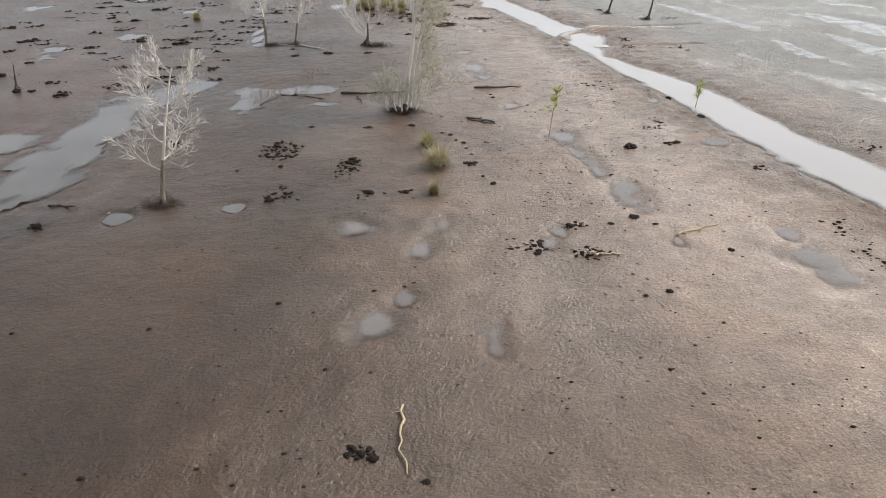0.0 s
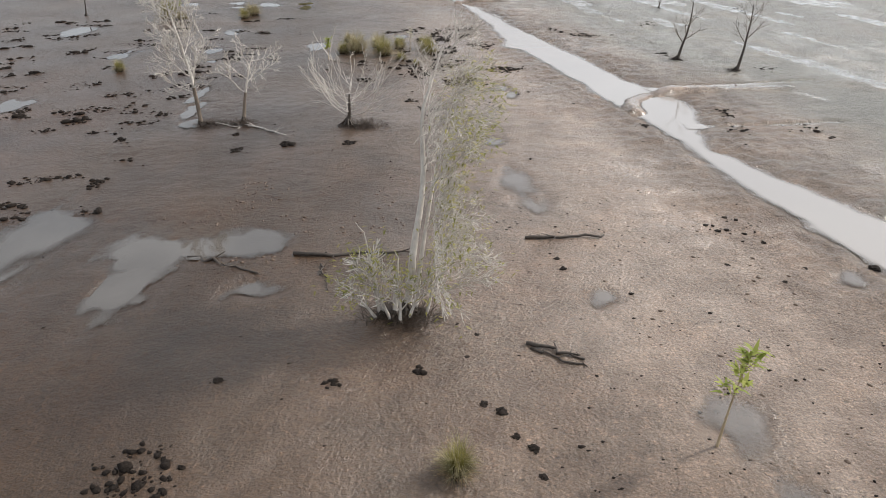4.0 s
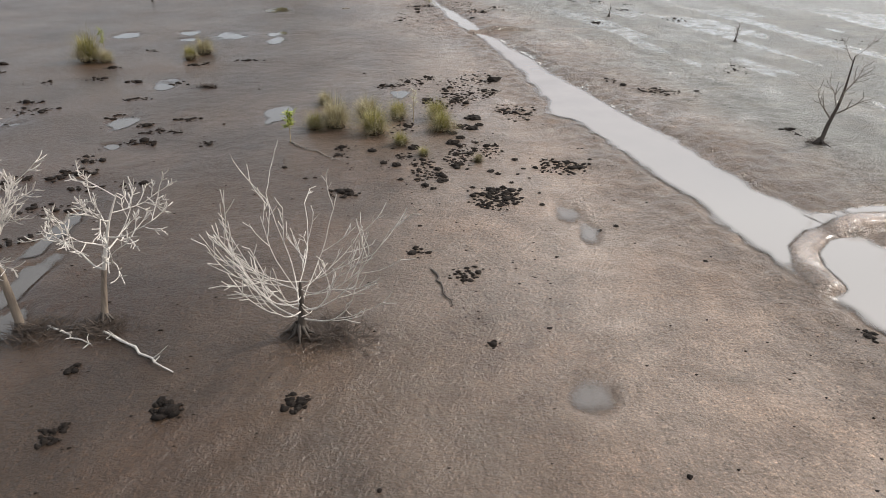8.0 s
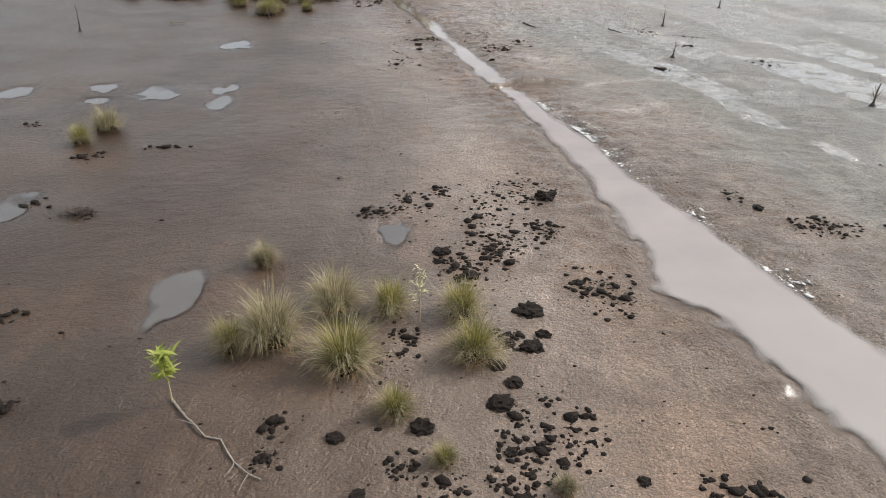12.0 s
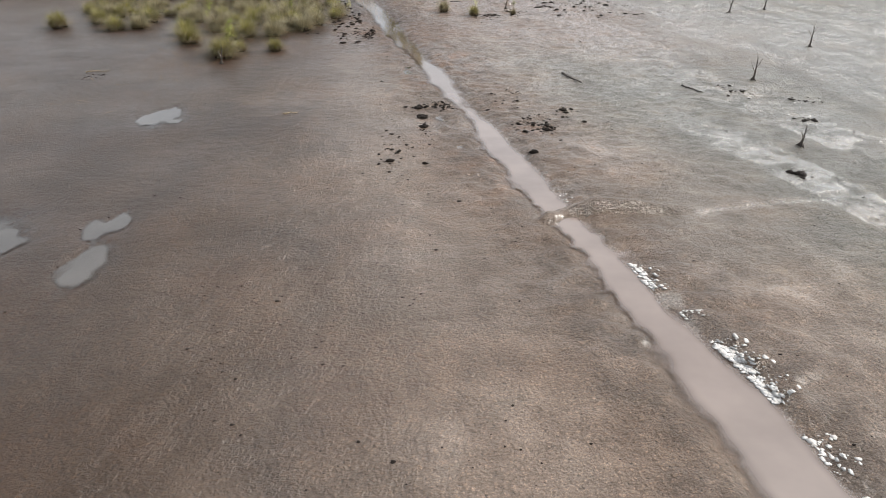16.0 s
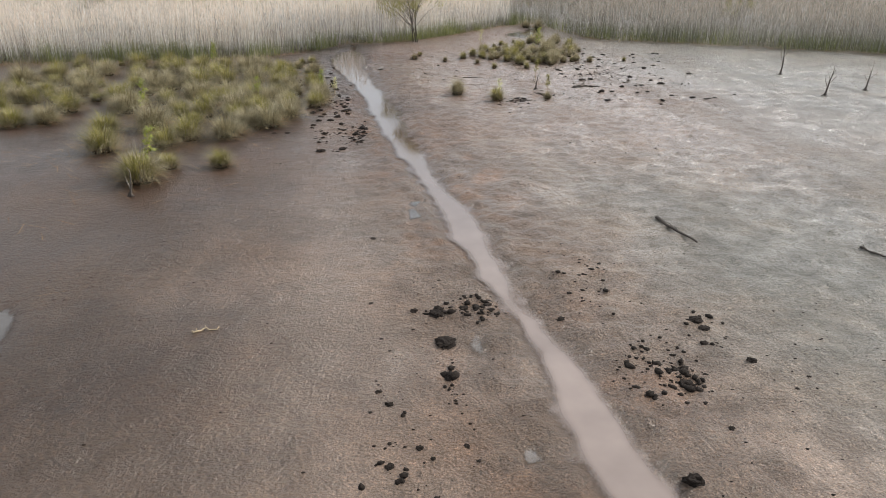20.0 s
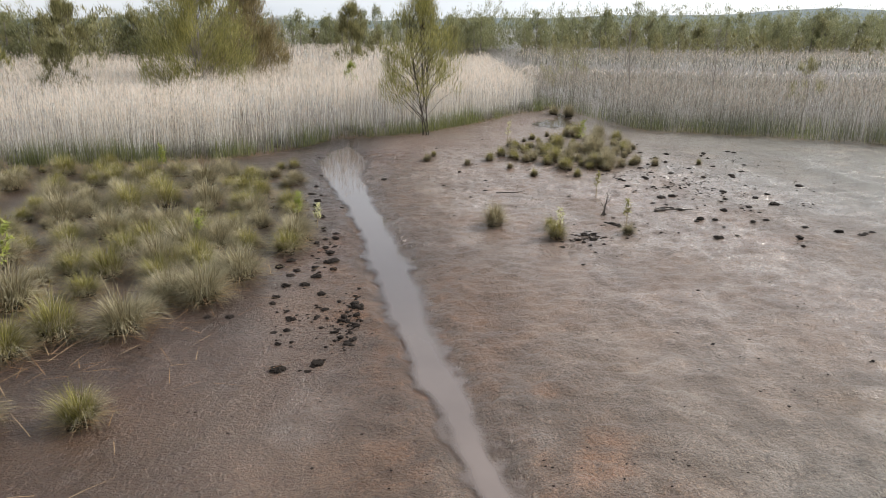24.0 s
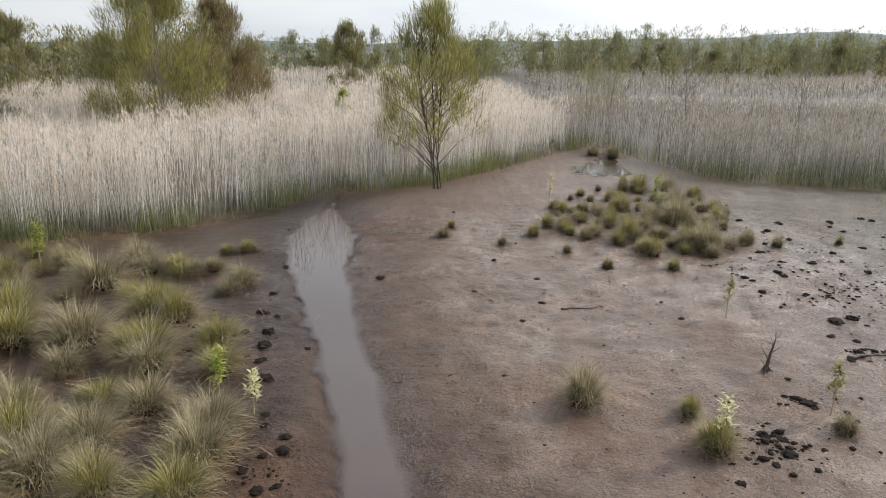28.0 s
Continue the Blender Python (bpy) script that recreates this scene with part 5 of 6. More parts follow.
dead_tree("dead_sapling", "pale dead stem beside the tall tree, broken off at the top", -0.66, 13.36, 27, 2.2, 0.030, PALE_WOOD, PALE_WOOD, roots=False, children=12, spread=1.0, first=0.35, shrink=0.26, depth=2, start=(0.17, 0.10, 1), least=0.003, thin=0.45, leftmost=-0.3, low_left=0.0, left_from=1.8)
ob, tips = dead_tree("drooping_shrub", "thin drooping shrub with olive leaves under the tall tree", -0.55, 13.28, 29, 1.45, 0.018, PALE_WOOD, PALE_WOOD, roots=False, children=24, spread=0.9, fork=0.7, first=0.1, shrink=0.42, again=0.6, lift=-0.02, wander=0.15, start=(0.36, 0.05, 1), drift=(0.01, 0, 0), bushy=0.5, thin=0.5, least=0.0026, piece=0.06, leftmost=-0.1)
leafy(ob, [t for t in tips if t[2] > 1][::7], 6, LEAF_TREE, 3, 0.050, 0.018, 0.8, 0.07, "drooping olive leaves")
for n, (dx, dy, high, lean) in enumerate([(-0.06, -0.08, 0.66, -0.32), (-0.14, 0.02, 0.60, -0.15), (0.02, -0.12, 0.50, 0.05), (-0.20, -0.06, 0.44, -0.55), (0.10, -0.05, 0.46, 0.30)]):
    ob, tips = dead_tree("stump_clump", "clump of broken pale stems with green shoots and prop roots", -0.82 + dx, 13.25 + dy, 24 + n, high, 0.022, PALE_WOOD, PALE_WOOD, roots=n < 3, children=11, spread=0.5, first=0.03, shrink=0.7, lift=0.05, depth=2, start=(lean, -0.1, 1), least=0.0045, thin=0.5)
    leafy(ob, [t for t in tips if t[2] > 0][::2], 5 + n, LEAF_TREE, 3, 0.055, 0.021, 0.4, 0.09, "olive-green shoots")
dead_tree("broken_stem", "upright broken pale stem with a splintered top", -1.00, 13.25, 26, 1.0, 0.024, PALE_WOOD, PALE_WOOD, children=2, spread=0.5, first=0.5, shrink=0.25, depth=1, start=(-0.14, 0, 1))
dead_tree("broken_stem", "upright broken pale stem with a splintered top", -0.86, 13.22, 36, 0.72, 0.034, PALE_WOOD, PALE_WOOD, children=2, spread=0.5, first=0.5, shrink=0.25, depth=1, start=(0.10, 0, 1))


def root_mat(x, y, rx, ry, k, label):
    """Dark matted roots and brush round the foot of a tree."""
    r = np.random.RandomState(int(x * 71 + y * 13) % 9999)
    k *= 2
    a, d = r.uniform(0, 6.28, k), np.abs(r.normal(0, 0.55, k))
    bx, by = x + rx * d * np.cos(a), y + ry * d * np.sin(a)
    base = np.stack([bx, by, ground_height(bx.copy(), by.copy()) + 0.004], 1)
    me = mesh_np("root_mat", *blades(base, r.uniform(0, 6.28, k), r.uniform(1.0, 1.56, k), r.uniform(0.0, 0.5, k), r.uniform(0.05, 0.24, k), r.uniform(0.008, 0.018, k), 2), ROOT_MAT)
    tagged(new("root_mat", me), label, "roots", kind="stuff")


for x, y, rx, ry, k in ((-4.9, 20.05, 0.42, 0.30, 380), (-4.2, 20.1, 0.30, 0.20, 260), (-1.85, 19.95, 0.42, 0.34, 260), (-2.14, 19.96, 0.15, 0.15, 120), (-3.85, 8.66, 0.26, 0.20, 260), (-0.80, 13.25, 0.34, 0.24, 420), (-6.1, 30.1, 0.2, 0.16, 160), (7.0, 24.6, 0.18, 0.14, 100), (5.9, 25.9, 0.18, 0.14, 100)):
    root_mat(x, y, rx, ry, k, "dark matted roots and brush on wet mud")


def sapling(x, y, seed, height, material, label, leaf=0.09, per=3, start=(0.05, 0, 1)):
    ob = thing("sapling", label, "sapling", (x, y, level(x, y)), "saplings")
    trunk, twigs, tips, spots = tree_parts(seed, height, 0.010 + 0.004 * height, STRAW_WOOD, STRAW_WOOD, start=start, children=12, spread=0.7, first=0.35, shrink=0.2, depth=1, piece=0.06, wander=0.04)
    part("stem", trunk, ob)
    for me in twigs:
        part("twig_spray", me, ob)
    leafy(ob, tips + spots, seed, material, per, leaf, leaf * 0.36, 0.1, 0.02)


sapling(1.81, 11.33, 31, 0.92, LEAF_FRESH, "slender sapling with fresh yellow-green leaves on mud")
sapling(5.08, 13.61, 32, 0.6, LEAF_FRESH, "slender sapling with fresh yellow-green leaves on mud")
sapling(-3.40, 26.04, 33, 0.55, LEAF_FRESH, "small leafy sapling beside a fallen branch", 0.11)
sapling(-1.25, 27.3, 34, 0.62, LEAF_PALE, "small sapling with pale leaves among sedge tufts", 0.055, 2)
sapling(0.30, 56.05, 35, 0.62, LEAF_PALE, "small sapling with pale leaves beside a sedge tuft", 0.08)
sapling(1.88, 59.76, 36, 0.6, LEAF_OLIVE, "thin dark sapling with a few olive leaves", 0.08)
sapling(1.82, 56.76, 37, 0.62, LEAF_OLIVE, "thin dark sapling with a few olive leaves", 0.08)
sapling(-4.67, 56.84, 38, 0.5, LEAF_PALE, "small sapling with pale leaves on dark mud", 0.09)
sapling(-7.2, 48.6, 39, 1.0, LEAF_FRESH, "yellow-green sapling growing out of sedge", 0.10, 4)
sapling(-9.2, 53.6, 40, 1.0, LEAF_FRESH, "yellow-green sapling growing out of sedge", 0.10, 4)
sapling(-5.1, 57.0, 41, 0.7, LEAF_FRESH, "yellow-green sapling growing out of sedge", 0.10, 4)
sapling(-6.7, 55.4, 42, 0.8, LEAF_FRESH, "yellow-green sapling growing out of sedge", 0.10, 4)
sapling(-9.8, 62.0, 43, 0.9, LEAF_FRESH, "yellow-green sapling growing out of sedge", 0.10, 6)
sapling(2.9, 66.6, 44, 1.0, LEAF_FRESH, "yellow-green sapling growing out of sedge", 0.10, 4)
sapling(0.5, 68.0, 45, 0.8, LEAF_PALE, "small sapling with pale leaves among sedge tufts", 0.10)
sapling(-9.7, 33.1, 46, 0.8, LEAF_FRESH, "yellow-green sapling growing out of sedge", 0.10)


# ---- logs and fallen branches ----
def log(name, label, a, b, radius, material, seed, twigs=0, sag=0.02):
    r = random.Random(seed)
    a, b = Vector((*a, level(*a) + radius * 0.6)), Vector((*b, level(*b) + radius * 0.5))
    mid = (a + b) / 2
    ob = thing(name, label, "log" if name == "fallen_log" else "branch", mid)
    n = 9
    pts = [a.lerp(b, i / n) + Vector((r.gauss(0, sag), r.gauss(0, sag), abs(r.gauss(0, sag * 0.3)))) - mid for i in range(n + 1)]
    radii = [radius * (1 - 0.55 * i / n) * r.uniform(0.8, 1.15) for i in range(n + 1)]
    part("stem", mesh_np("stem", *pipes([([pts[0], *pts, pts[-1]], [0.001, *radii, 0.001])], 8), material, True), ob)
    for _ in range(twigs):
        p = pts[r.randrange(1, n)]
        d = Vector((r.gauss(0, 1), r.gauss(0, 1), abs(r.gauss(0, 0.35)))).normalized()
        q = p + d * r.uniform(0.1, 0.3) * (b - a).length * 0.6
        m = p.lerp(q, 0.5) + Vector((r.gauss(0, 0.02), r.gauss(0, 0.02), 0.01))
        part("twig", mesh_np("twig", *pipes([([p, m, q], [radius * 0.4, radius * 0.28, radius * 0.1])], 5), material, True), ob)
    return ob


log("fallen_log", "dark sodden log lying on wet mud", (-2.18, 14.62), (-0.65, 14.62), 0.025, DARK_WOOD, 51, 2, 0.03)
log("fallen_log", "dark sodden log lying on wet mud", (0.69, 15.04), (1.73, 15.10), 0.026, DARK_WOOD, 52, 4, 0.025)
log("fallen_log", "dark sodden log with a pale end by the pool", (-3.42, 14.66), (-2.5, 14.15), 0.024, DARK_WOOD, 53, 5, 0.03)
log("fallen_branch", "dark forked branch lying on mud", (0.44, 12.73), (0.97, 12.47), 0.022, DARK_WOOD, 54, 4)
log("fallen_log", "split dark log with a pale broken end", (2.0, 46.3), (2.3, 45.2), 0.032, DARK_WOOD, 55, 3, 0.012)
log("fallen_branch", "thin dark branch lying on mud", (4.72, 45.08), (5.0, 44.4), 0.022, DARK_WOOD, 56, 1)
log("fallen_branch", "straw-coloured forked twig lying on mud", (-0.36, 4.45), (-0.28, 3.72), 0.012, STRAW_WOOD, 57, 4)
log("fallen_branch", "pale branch lying among clods", (2.92, 7.68), (3.56, 8.0), 0.020, STRAW_WOOD, 58, 3)
log("fallen_branch", "long thin pale branch lying on mud", (-3.43, 26.04), (-2.41, 25.1), 0.012, GREY_BARK, 59, 3)
log("fallen_branch", "thin dark branch lying on mud", (-0.84, 21.27), (-0.62, 20.51), 0.014, DARK_WOOD, 60, 1)
log("fallen_branch", "dark branch lying at the edge of a pool", (-5.37, 8.66), (-4.95, 8.57), 0.020, DARK_WOOD, 61)
log("fallen_branch", "dark rotten branch lying among clods", (2.87, 58.24), (3.8, 58.35), 0.030, DARK_WOOD, 62, 2)
log("fallen_branch", "bleached fallen bough at the foot of a dead tree", (-4.1, 20.0), (-3.2, 19.35), 0.016, PALE_WOOD, 63, 5)
log("root_clump", "straw-coloured clump of old roots on mud", (1.72, 7.06), (2.02, 7.14), 0.022, STRAW_WOOD, 71, 9, 0.03)
log("fallen_branch", "curved brown twig lying by clods", (-10.5, 46.6), (-9.8, 46.75), 0.012, STRAW_WOOD, 72, 2, 0.05)
log("fallen_branch", "small pale twig lying on mud", (-4.52, 42.66), (-4.26, 42.78), 0.014, STRAW_WOOD, 73, 3)
log("fallen_branch", "bleached fallen bough at the foot of a dead tree", (-4.75, 20.15), (-4.15, 19.75), 0.014, PALE_WOOD, 74, 6)
log("fallen_branch", "short dark branch lying on mud", (-1.78, 14.35), (-1.62, 13.75), 0.014, DARK_WOOD, 75, 2)
log("fallen_branch", "dark thin branches lying on mud", (0.52, 12.62), (0.98, 12.35), 0.014, DARK_WOOD, 76, 5)
log("fallen_branch", "short dark branch lying on mud", (-1.95, 60.9), (-1.65, 60.4), 0.020, DARK_WOOD, 64)
log("fallen_branch", "short dark branch lying on mud", (-0.6, 60.1), (0.1, 60.2), 0.016, DARK_WOOD, 65)


def snag(x, y, seed, height, label="short dark dead stump with bare twigs"):
    return dead_tree("dead_stump", label, x, y, seed, height, 0.03, DARK_WOOD, GREY_BARK, children=6, spread=0.6, first=0.2, shrink=0.5, depth=1, start=(0.1, 0, 1))


for k, (x, y, h) in enumerate([(-12.8, 44.86, 0.9), (6.71, 45.6, 0.6), (5.48, 40.5, 0.4), (10.22, 49.85, 0.7), (10.44, 56.85, 0.9), (8.18, 35.5, 0.55), (10.8, 60.6, 1.2), (12.2, 57.7, 0.8), (-9.35, 15.06, 0.6), (-7.15, 47.5, 0.5), (1.62, 57.9, 0.5), (-13.57, 34.0, 1.3)]):
    snag(x, y, 80 + k, h)


# ---- reeds ----
def reed_bed(name, label, region, density, seed, height=1.9, leaves=3, foot=0.0, thick=1.0, segs=2, stem_mat=REED_STEM, leaf_mat=REED_LEAF, plume_mat=REED_PLUME):
    """A stand of reeds over region (x0, x1, depth0, depth1 behind the edge); foot: how much of the hidden stem is left off."""
    r = np.random.RandomState(seed)
    x0, x1, d0, d1 = region
    k = int((x1 - x0) * (d1 - d0) * density)
    x, d = r.uniform(x0, x1, k), r.uniform(d0, d1, k)
    y = np.interp(x, EDGE[:, 0], EDGE[:, 1]) + d
    keep = r.uniform(0, 1, k) < 0.10 + 0.90 * step(0.30, 0.55, lattice(x, y, 0.45, seed) * 0.6 + lattice(x, y, 2.0, seed + 1) * 0.4)
    keep &= d > d0 + 0.5 * (lattice(x, y, 0.7, seed + 2) - 0.3)
    x, y = x[keep], y[keep]
    k = len(x)
    h = height * (0.66 + 0.22 * lattice(x, y, 0.7, seed + 5) + 0.20 * lattice(x, y, 2.5, seed + 3) + 0.15 * lattice(x, y, 9.0, seed + 4)) * r.uniform(0.58, 1.14, k)
    az, lean = r.normal(0.4, 1.3, k), np.abs(r.normal(0, 0.10, k)) + 0.02
    z = np.full(k, foot)
    stems = blades(np.stack([x, y, z], 1), az, lean, 0.12, h - foot, 0.012 * thick * r.uniform(0.7, 1.3, k), 2)
    ob = tagged(thing(name, label, "reeds"), kind="stuff")
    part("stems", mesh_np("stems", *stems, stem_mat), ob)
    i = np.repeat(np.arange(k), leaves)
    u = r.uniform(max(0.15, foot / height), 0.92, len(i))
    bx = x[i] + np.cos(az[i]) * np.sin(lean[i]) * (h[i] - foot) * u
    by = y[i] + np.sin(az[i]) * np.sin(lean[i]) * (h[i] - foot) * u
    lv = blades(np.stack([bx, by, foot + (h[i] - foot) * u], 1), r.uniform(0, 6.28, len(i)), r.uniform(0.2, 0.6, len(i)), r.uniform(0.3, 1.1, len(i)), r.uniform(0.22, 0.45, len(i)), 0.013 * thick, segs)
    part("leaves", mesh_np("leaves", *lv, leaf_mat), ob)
    i = np.repeat(np.nonzero(r.uniform(0, 1, k) < 0.55)[0], 3)
    tx = x[i] + np.cos(az[i]) * np.sin(lean[i] + 0.05) * (h[i] - foot) * 0.97
    ty = y[i] + np.sin(az[i]) * np.sin(lean[i] + 0.05) * (h[i] - foot) * 0.97
    pl = blades(np.stack([tx, ty, foot + (h[i] - foot) * 0.95], 1), r.uniform(0, 6.28, len(i)), r.uniform(0.05, 0.5, len(i)), r.uniform(0.3, 1.2, len(i)), r.uniform(0.12, 0.26, len(i)), 0.015 * thick, segs)
    part("plumes", mesh_np("plumes", *pl, plume_mat), ob, "pale beige feathery plumes")


GREY_REEDS = dict(stem_mat=REED_GREY, leaf_mat=REED_GREY_LEAF, plume_mat=REED_TAN)
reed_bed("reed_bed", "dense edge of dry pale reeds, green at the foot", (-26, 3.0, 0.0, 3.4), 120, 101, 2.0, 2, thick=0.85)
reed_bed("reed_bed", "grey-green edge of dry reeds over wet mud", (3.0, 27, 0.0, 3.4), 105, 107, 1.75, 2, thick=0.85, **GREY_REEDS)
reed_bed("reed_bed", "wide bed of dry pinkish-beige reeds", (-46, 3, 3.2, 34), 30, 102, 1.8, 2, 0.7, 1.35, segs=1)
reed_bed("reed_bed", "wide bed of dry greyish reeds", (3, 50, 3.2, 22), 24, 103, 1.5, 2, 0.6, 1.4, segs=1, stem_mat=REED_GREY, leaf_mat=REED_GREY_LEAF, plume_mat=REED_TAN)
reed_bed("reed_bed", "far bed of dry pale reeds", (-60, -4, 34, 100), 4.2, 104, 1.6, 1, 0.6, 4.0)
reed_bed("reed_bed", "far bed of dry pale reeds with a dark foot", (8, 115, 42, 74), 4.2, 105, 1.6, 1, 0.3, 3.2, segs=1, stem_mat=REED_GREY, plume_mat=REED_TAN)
reed_bed("reed_bed", "far strip of low dry reeds", (-4, 95, 24, 38), 3.0, 106, 0.6, 1, 0.0, 3.0, stem_mat=REED_GREY)


def green_foot():
    """Young green reed leaves in patches along the front of the bed."""
    r = np.random.RandomState(17)
    k = 15000
    x, d = r.uniform(-26, 24, k), np.abs(r.normal(0.35, 0.35, k))
    y = np.interp(x, EDGE[:, 0], EDGE[:, 1]) + d
    keep = r.uniform(0, 1, k) < 0.12 + 0.88 * step(0.42, 0.62, lattice(x, y, 1.1, 61)) * np.where(x > 4, 0.4, 1.0)
    x, y = x[keep], y[keep]
    k = len(x)
    v = blades(np.stack([x, y, np.zeros(k)], 1), r.uniform(0, 6.28, k), np.abs(r.normal(0.12, 0.12, k)), r.uniform(0.1, 0.8, k), r.uniform(0.3, 0.95, k) * (0.7 + 0.6 * lattice(x, y, 1.4, 62)), r.uniform(0.008, 0.014, k), 3)
    tagged(new("green_reed_shoots", mesh_np("green_reed_shoots", *v, REED_GREEN)), "young green reed leaves at the foot of dry reeds", "reeds", kind="stuff")


green_foot()


def litter():
    """Flattened straw along the foot of the reeds."""
    r = np.random.RandomState(7)
    k = 2600
    x = r.uniform(-24, 22, k)
    y = np.interp(x, EDGE[:, 0], EDGE[:, 1]) + r.normal(0.1, 0.35, k)
    v = blades(np.stack([x, y, np.full(k, 0.03)], 1), r.normal(3.4, 1.0, k), r.uniform(1.25, 1.6, k), r.uniform(0.0, 0.3, k), r.uniform(0.3, 1.1, k), 0.013, 2)
    tagged(new("reed_litter", mesh_np("reed_litter", *v, THATCH)), "flattened brown straw along the foot of the reeds", "litter", kind="stuff")
    k = 900
    x, y = r.normal(-8.2, 1.6, k), r.normal(54.5, 3.8, k)
    v = blades(np.stack([x, y, np.full(k, 0.03)], 1), r.uniform(0, 6.28, k), r.uniform(1.3, 1.6, k), 0.1, r.uniform(0.25, 0.7, k), 0.011, 2)
    tagged(new("straw_litter", mesh_np("straw_litter", *v, THATCH)), "fallen brown straw between the sedge tufts", "litter", kind="stuff")


litter()


# ---- trees behind ----
def she_oak(label, x, y, seed, height, wide, material, clumps=60, leaves=60, low=0.1, leaf=(0.18, 0.40), width=(0.014, 0.03), stems=1, trunk=GREY_BARK, name="she_oak", stout=1.0):
    """A wispy tree: its stems, boughs to each clump of foliage, and the fine drooping foliage itself."""
    r = np.random.RandomState(seed)
    ob = thing(name, label, "tree", (x, y, level(x, y)), "trees in the marsh")
    tops = []
    for s in range(stems):
        a = r.uniform(0, 6.28)
        d = np.array((math.cos(a), math.sin(a), 0)) * 0.10 * height * (s > 0) * r.uniform(0.5, 1.3)
        pts = [np.array((0.06 * s, 0.03 * s, -0.1)), d * 0.4 + (0.03, 0.02, height * 0.35), d * 0.9 + (-0.04, 0.04, height * 0.7), d + (0.05, 0, height * (0.98 if s == 0 else 0.8))]
        part("trunk", mesh_np("trunk", *pipes([(pts, [q * stout * height for q in (0.007, 0.005, 0.003, 0.0012)])], 7), trunk, True), ob)
        tops.append(pts)
    z = height * (low + (1.0 - low) * r.uniform(0, 1, clumps) ** 0.9)
    u = (z / height - low) / (1 - low)
    reach = wide / 2 * np.clip(1.3 * (1.03 - u) ** 0.75 * (0.62 + 0.9 * np.minimum(u, 0.4)), 0.04, 1.1) * np.sqrt(r.uniform(0.05, 1.0, clumps))
    a = r.uniform(0, 6.28, clumps)
    mid = np.stack([reach * np.cos(a), reach * np.sin(a), z], 1)
    chains = []
    for m in mid:
        pts = tops[r.randint(stems)]
        zz = max(0.1 * height, m[2] - 0.16 * height - 0.25 * abs(m[0]))
        foot = np.array([np.interp(zz, [q[2] for q in pts], [q[k] for q in pts]) for k in range(3)])
        chains.append(([foot, (foot + m) / 2 + (0, 0, 0.03 * height), m], [0.0022 * height, 0.0014 * height, 0.0006 * height]))
    part("bough_work", mesh_np("bough_work", *pipes(chains, 4), trunk, True), ob)
    leaves *= 2
    width = (width[0] * 0.62, width[1] * 0.62)
    spread_ = 0.030 * height
    base = np.repeat(mid, leaves, 0) + r.normal(0, spread_, (clumps * leaves, 3)) * (1, 1, 1.3)
    base[:, 2] = np.maximum(base[:, 2], 0.05)
    k = len(base)
    out = np.arctan2(base[:, 1], base[:, 0]) + r.normal(0, 0.9, k)
    part("crown", mesh_np("crown", *blades(base, out, r.uniform(0.0, 0.9, k), r.uniform(0.2, 1.6, k), r.uniform(*leaf, k), r.uniform(*width, k), 2), material), ob)
    return ob


she_oak("tall bushy olive she-oak standing in the reeds", -14.9, 82, 201, 7.4, 7.6, LEAF_OLIVE, 210, 70, 0.03, (0.25, 0.5), (0.025, 0.05), 4)
she_oak("wide olive-brown she-oak standing in the reeds", -13.6, 87, 202, 6.2, 5.6, LEAF_BROWN, 150, 60, 0.10, (0.25, 0.5), (0.03, 0.06), 2)
she_oak("slender she-oak with dark stems at the reeds' edge", -2.6, 69.8, 203, 5.0, 3.8, LEAF_OLIVE, 130, 46, 0.28, (0.16, 0.36), (0.018, 0.034), 5, DARK_WOOD, stout=0.5)
she_oak("round olive she-oak standing in the reeds", -9.8, 112, 204, 6.0, 4.6, LEAF_DARK, 60, 60, 0.05, (0.3, 0.55), (0.05, 0.09), 2)
she_oak("thin grey-olive she-oak in the reeds", 4.4, 81.5, 205, 3.3, 1.7, LEAF_DARK, 26, 26, 0.3, (0.16, 0.34), (0.010, 0.02), 3)
she_oak("thin grey-olive she-oak in the reeds", 6.0, 84.0, 206, 3.7, 2.0, LEAF_DARK, 28, 28, 0.3, (0.16, 0.34), (0.012, 0.022), 3)
she_oak("olive she-oak at the edge of the reeds", 15.5, 76.0, 209, 2.6, 1.7, LEAF_DARK, 26, 40, 0.25, (0.16, 0.34), (0.012, 0.022), 2)
she_oak("small yellow-green bush in the reeds", -6.9, 84, 210, 2.0, 0.9, LEAF_FRESH, 14, 40, 0.55, (0.1, 0.2), (0.03, 0.05), 1, name="bush")
she_oak("dark olive bush half hidden in the reeds", -21.5, 80, 211, 3.2, 3.0, LEAF_DARK, 40, 50, 0.1, (0.2, 0.4), (0.025, 0.05), 2, name="bush")
she_oak("olive she-oak standing in the reeds", -27, 92, 212, 5.5, 5.0, LEAF_DARK, 60, 50, 0.05, (0.3, 0.55), (0.05, 0.09), 2)
she_oak("olive she-oak standing in the reeds", -31, 88, 213, 5.0, 4.5, LEAF_OLIVE, 60, 50, 0.05, (0.3, 0.55), (0.05, 0.09), 2)
dead_tree("dead_tree", "bare grey dead tree standing in the reeds", 7.6, 77.5, 207, 4.4, 0.04, GREY_BARK, GREY_BARK, apart=False, children=24, spread=0.6, fork=0.5, first=0.25, shrink=0.30, again=0.5, lift=0.06, piece=0.2, wander=0.05, least=0.004, bushy=0.35, depth=2)
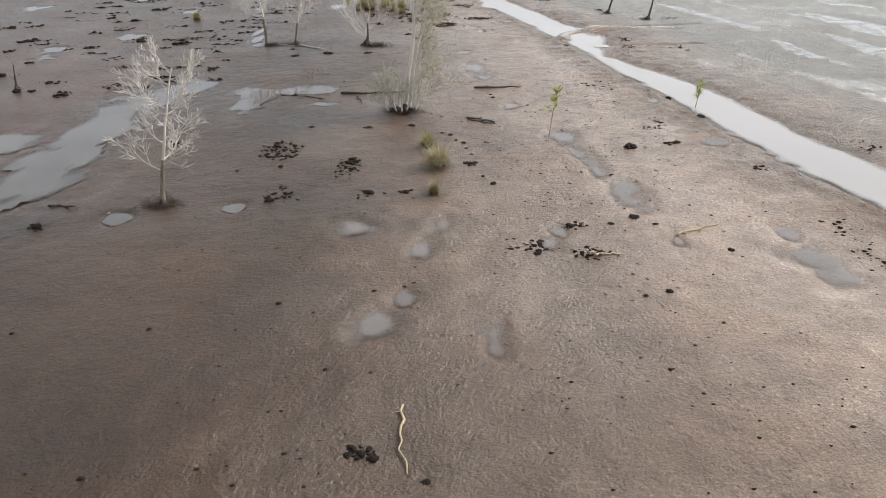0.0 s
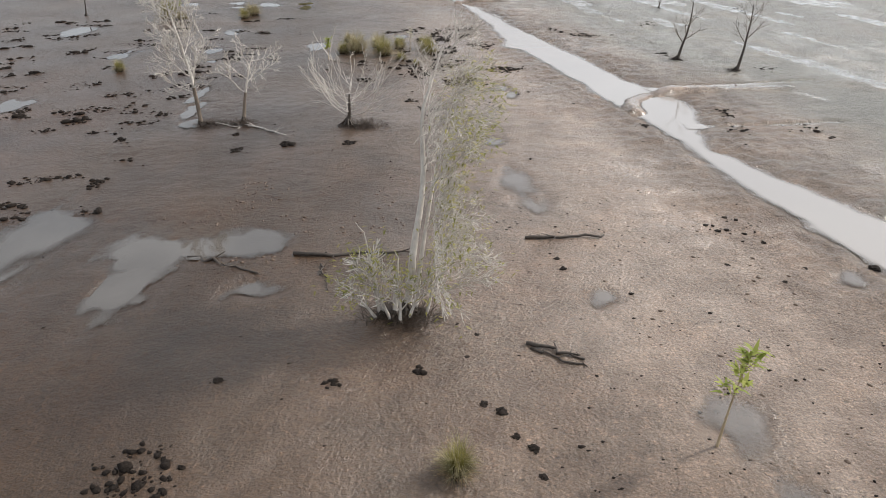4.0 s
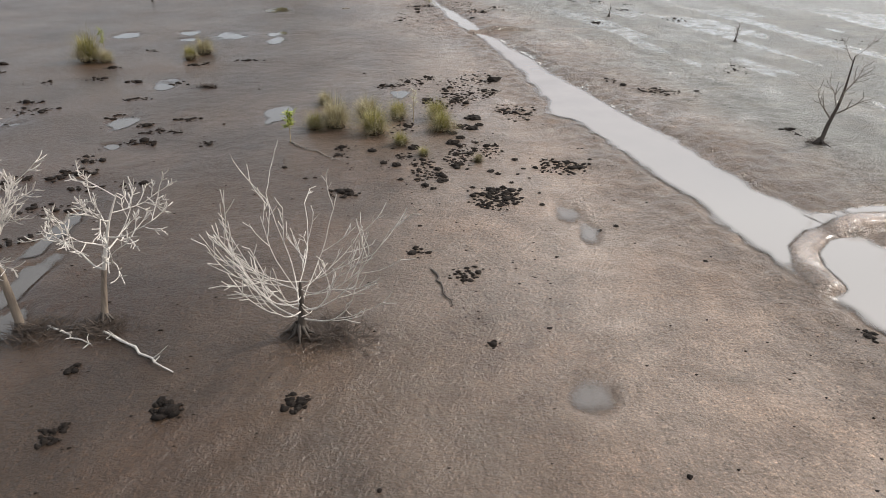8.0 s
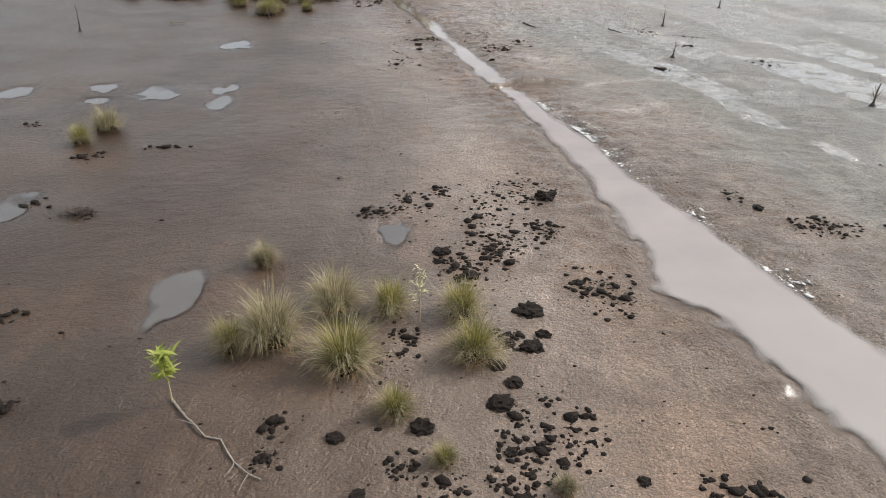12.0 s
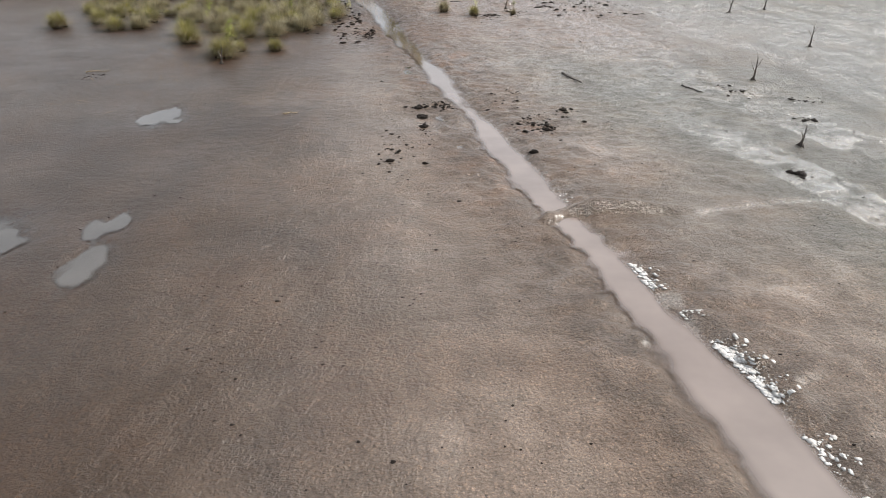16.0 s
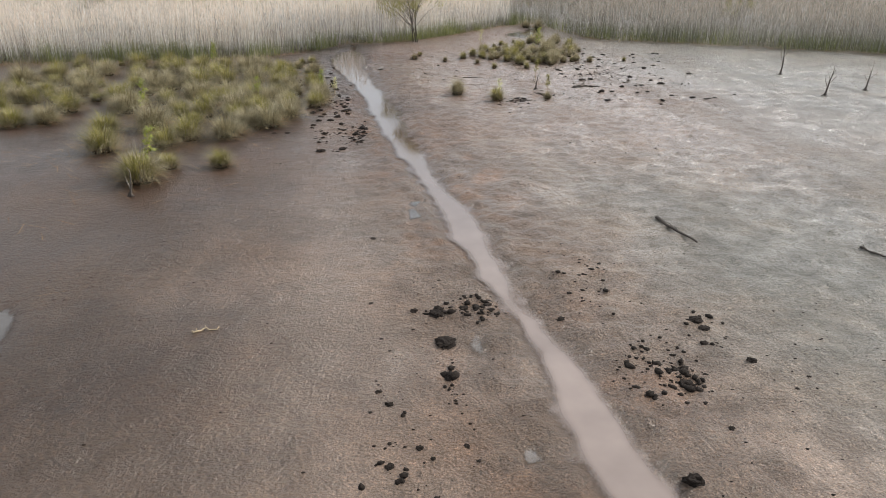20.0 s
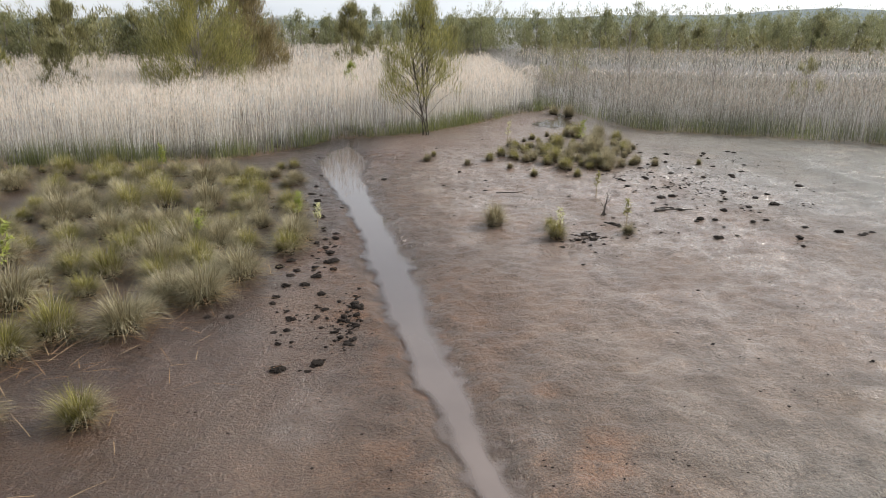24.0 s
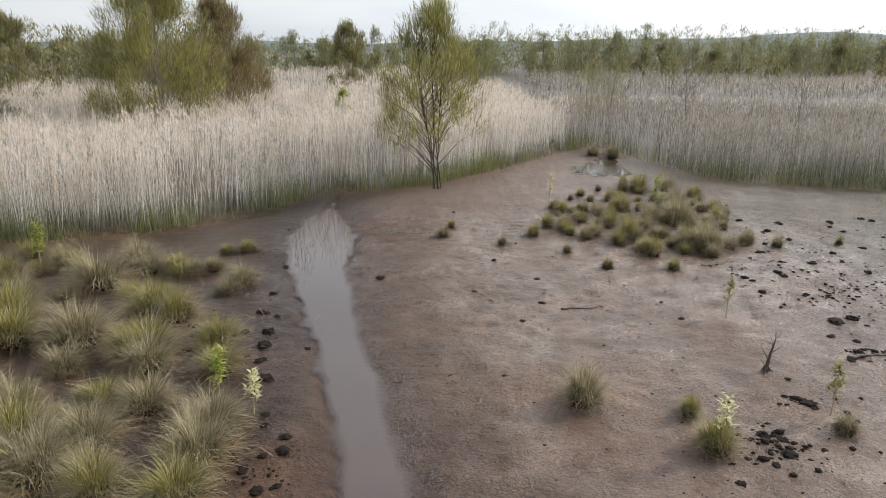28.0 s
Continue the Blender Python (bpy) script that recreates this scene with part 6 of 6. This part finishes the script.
dead_tree("dead_tree", "bare grey dead tree standing in the reeds", 10.5, 74.5, 208, 3.6, 0.035, GREY_BARK, GREY_BARK, apart=False, children=20, spread=0.6, fork=0.5, first=0.25, shrink=0.30, again=0.5, lift=0.06, piece=0.2, wander=0.05, least=0.004, bushy=0.35, depth=2)

def far_tree(seed, height, material, label, at):
    """A far tree: trunk, and a crown of leafy clumps in a loose cone with gaps."""
    r = np.random.RandomState(seed)
    ob = thing("far_tree", label, "tree", at, "trees of the far tree line")
    chains = [([(0, 0, -0.1), (0.05, 0.03, height * 0.4), (0.1, 0, height * 0.85)], [0.13, 0.09, 0.03])]
    part("trunk", mesh_np("trunk", *pipes(chains, 6), GREY_BARK, True), ob)
    clumps = 46
    z = height * (0.06 + 0.92 * r.uniform(0, 1, clumps) ** 0.85)
    reach = 0.30 * height * (1.05 - z / height) ** 0.6 * r.uniform(0.25, 1.0, clumps)
    a = r.uniform(0, 6.28, clumps)
    at_clump = np.stack([reach * np.cos(a), reach * np.sin(a), z], 1)
    base = np.repeat(at_clump, 34, 0) + r.normal(0, 0.042 * height, (clumps * 34, 3)) * (1, 1, 0.8)
    base[:, 2] = np.maximum(base[:, 2], 0.1)
    k = len(base)
    part("crown", mesh_np("crown", *blades(base, r.uniform(0, 6.28, k), r.uniform(0.0, 1.4, k), r.uniform(0.2, 1.0, k), r.uniform(0.25, 0.6, k), r.uniform(0.05, 0.11, k), 1), material), ob)
    return ob


FAR_KINDS = [far_tree(220 + k, 6.5, LEAF_FAR, "dense olive-green tree in the far tree line", (-40 + 9 * k, 140 + 6 * k, 0)) for k in range(5)]
FAR_LIGHT = [far_tree(230 + k, 5.6, LEAF_DARK, "light olive-green tree in the far tree line", (-55 + 12 * k, 126 + 5 * k, 0)) for k in range(3)]


def far_trees():
    r = random.Random(77)
    for k in range(300):
        if k < 95:
            x, y = r.uniform(-80, -21), r.uniform(106, 136)
        elif k < 138:
            x, y = r.uniform(-30, 8), r.uniform(150, 215)
        else:
            x = r.uniform(2, 145)
            y = 160 + 0.15 * abs(x - 20) + r.uniform(0, 50)
        if -21 < x < -13 and y < 150:
            continue
        ob = r.choice(FAR_KINDS if r.random() < 0.62 else FAR_LIGHT)
        s = r.uniform(0.5, 0.85) if x < -20 else r.uniform(0.62, 0.95) + 0.25 * (r.random() < 0.15)
        made = copy_thing(ob, pose(x, y, 0, 0, 0, r.uniform(0, 360)))
        made.scale = (s * r.uniform(1.0, 1.7), s * r.uniform(1.0, 1.6), s * r.uniform(0.9, 1.2))


far_trees()


def far_wood(name, label, x0, x1, near, depth, count, tall, seed, material):
    """Dense far woodland: many pointed crowns of leafy clumps, too many to count."""
    r = np.random.RandomState(seed)
    x, y = r.uniform(x0, x1, count), near + depth * r.uniform(0, 1, count)
    h = tall * r.uniform(0.6, 1.1, count) * (0.85 + 0.3 * lattice(x, y, 14.0, seed))
    clumps, per = 15, 15
    i = np.repeat(np.arange(count), clumps)
    u = r.uniform(0, 1, len(i)) ** 0.9
    wide = 0.30 * h[i] * (1.04 - u) ** 0.7 * np.sqrt(r.uniform(0.05, 1, len(i)))
    a = r.uniform(0, 6.28, len(i))
    mid = np.stack([x[i] + wide * np.cos(a), y[i] + wide * np.sin(a), h[i] * (0.03 + 0.97 * u)], 1)
    base = np.repeat(mid, per, 0) + r.normal(0, 0.035 * tall, (len(mid) * per, 3))
    base[:, 2] = np.maximum(base[:, 2], 0.05)
    k = len(base)
    me = mesh_np(name, *blades(base, r.uniform(0, 6.28, k), r.uniform(0.0, 1.3, k), r.uniform(0.2, 1.0, k), r.uniform(0.25, 0.6, k), r.uniform(0.06, 0.13, k), 1), material)
    tagged(new(name, me), label, "woodland", kind="stuff")


far_wood("far_wood", "dense dark-green far woodland with pointed tops", 1, 165, 162, 40, 900, 7.2, 301, LEAF_FAR)
far_wood("far_wood", "low olive scrub in front of the far woodland", 12, 130, 146, 14, 150, 3.0, 302, LEAF_DARK)
far_wood("far_wood", "dense olive woodland beyond the reeds", -85, -22, 108, 26, 300, 5.6, 303, LEAF_DARK)
far_wood("far_wood", "distant olive woodland behind the reed meadow", -40, 12, 175, 40, 200, 6.0, 304, LEAF_FAR)


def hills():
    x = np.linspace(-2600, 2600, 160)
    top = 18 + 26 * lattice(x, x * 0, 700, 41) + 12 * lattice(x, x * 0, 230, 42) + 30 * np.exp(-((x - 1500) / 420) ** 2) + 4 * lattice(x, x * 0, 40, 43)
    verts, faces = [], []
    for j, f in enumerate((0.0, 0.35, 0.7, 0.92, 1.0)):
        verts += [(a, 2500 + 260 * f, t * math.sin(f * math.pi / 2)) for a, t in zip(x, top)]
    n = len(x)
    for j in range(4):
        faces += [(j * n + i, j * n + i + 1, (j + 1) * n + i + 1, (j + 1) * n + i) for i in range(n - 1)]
    tagged(new("backdrop_hills", mesh_np("backdrop_hills", np.array(verts), faces, HILL, True)), "low wooded hills on the horizon, painted a hazy blue-green", "hills", kind="structure")


hills()
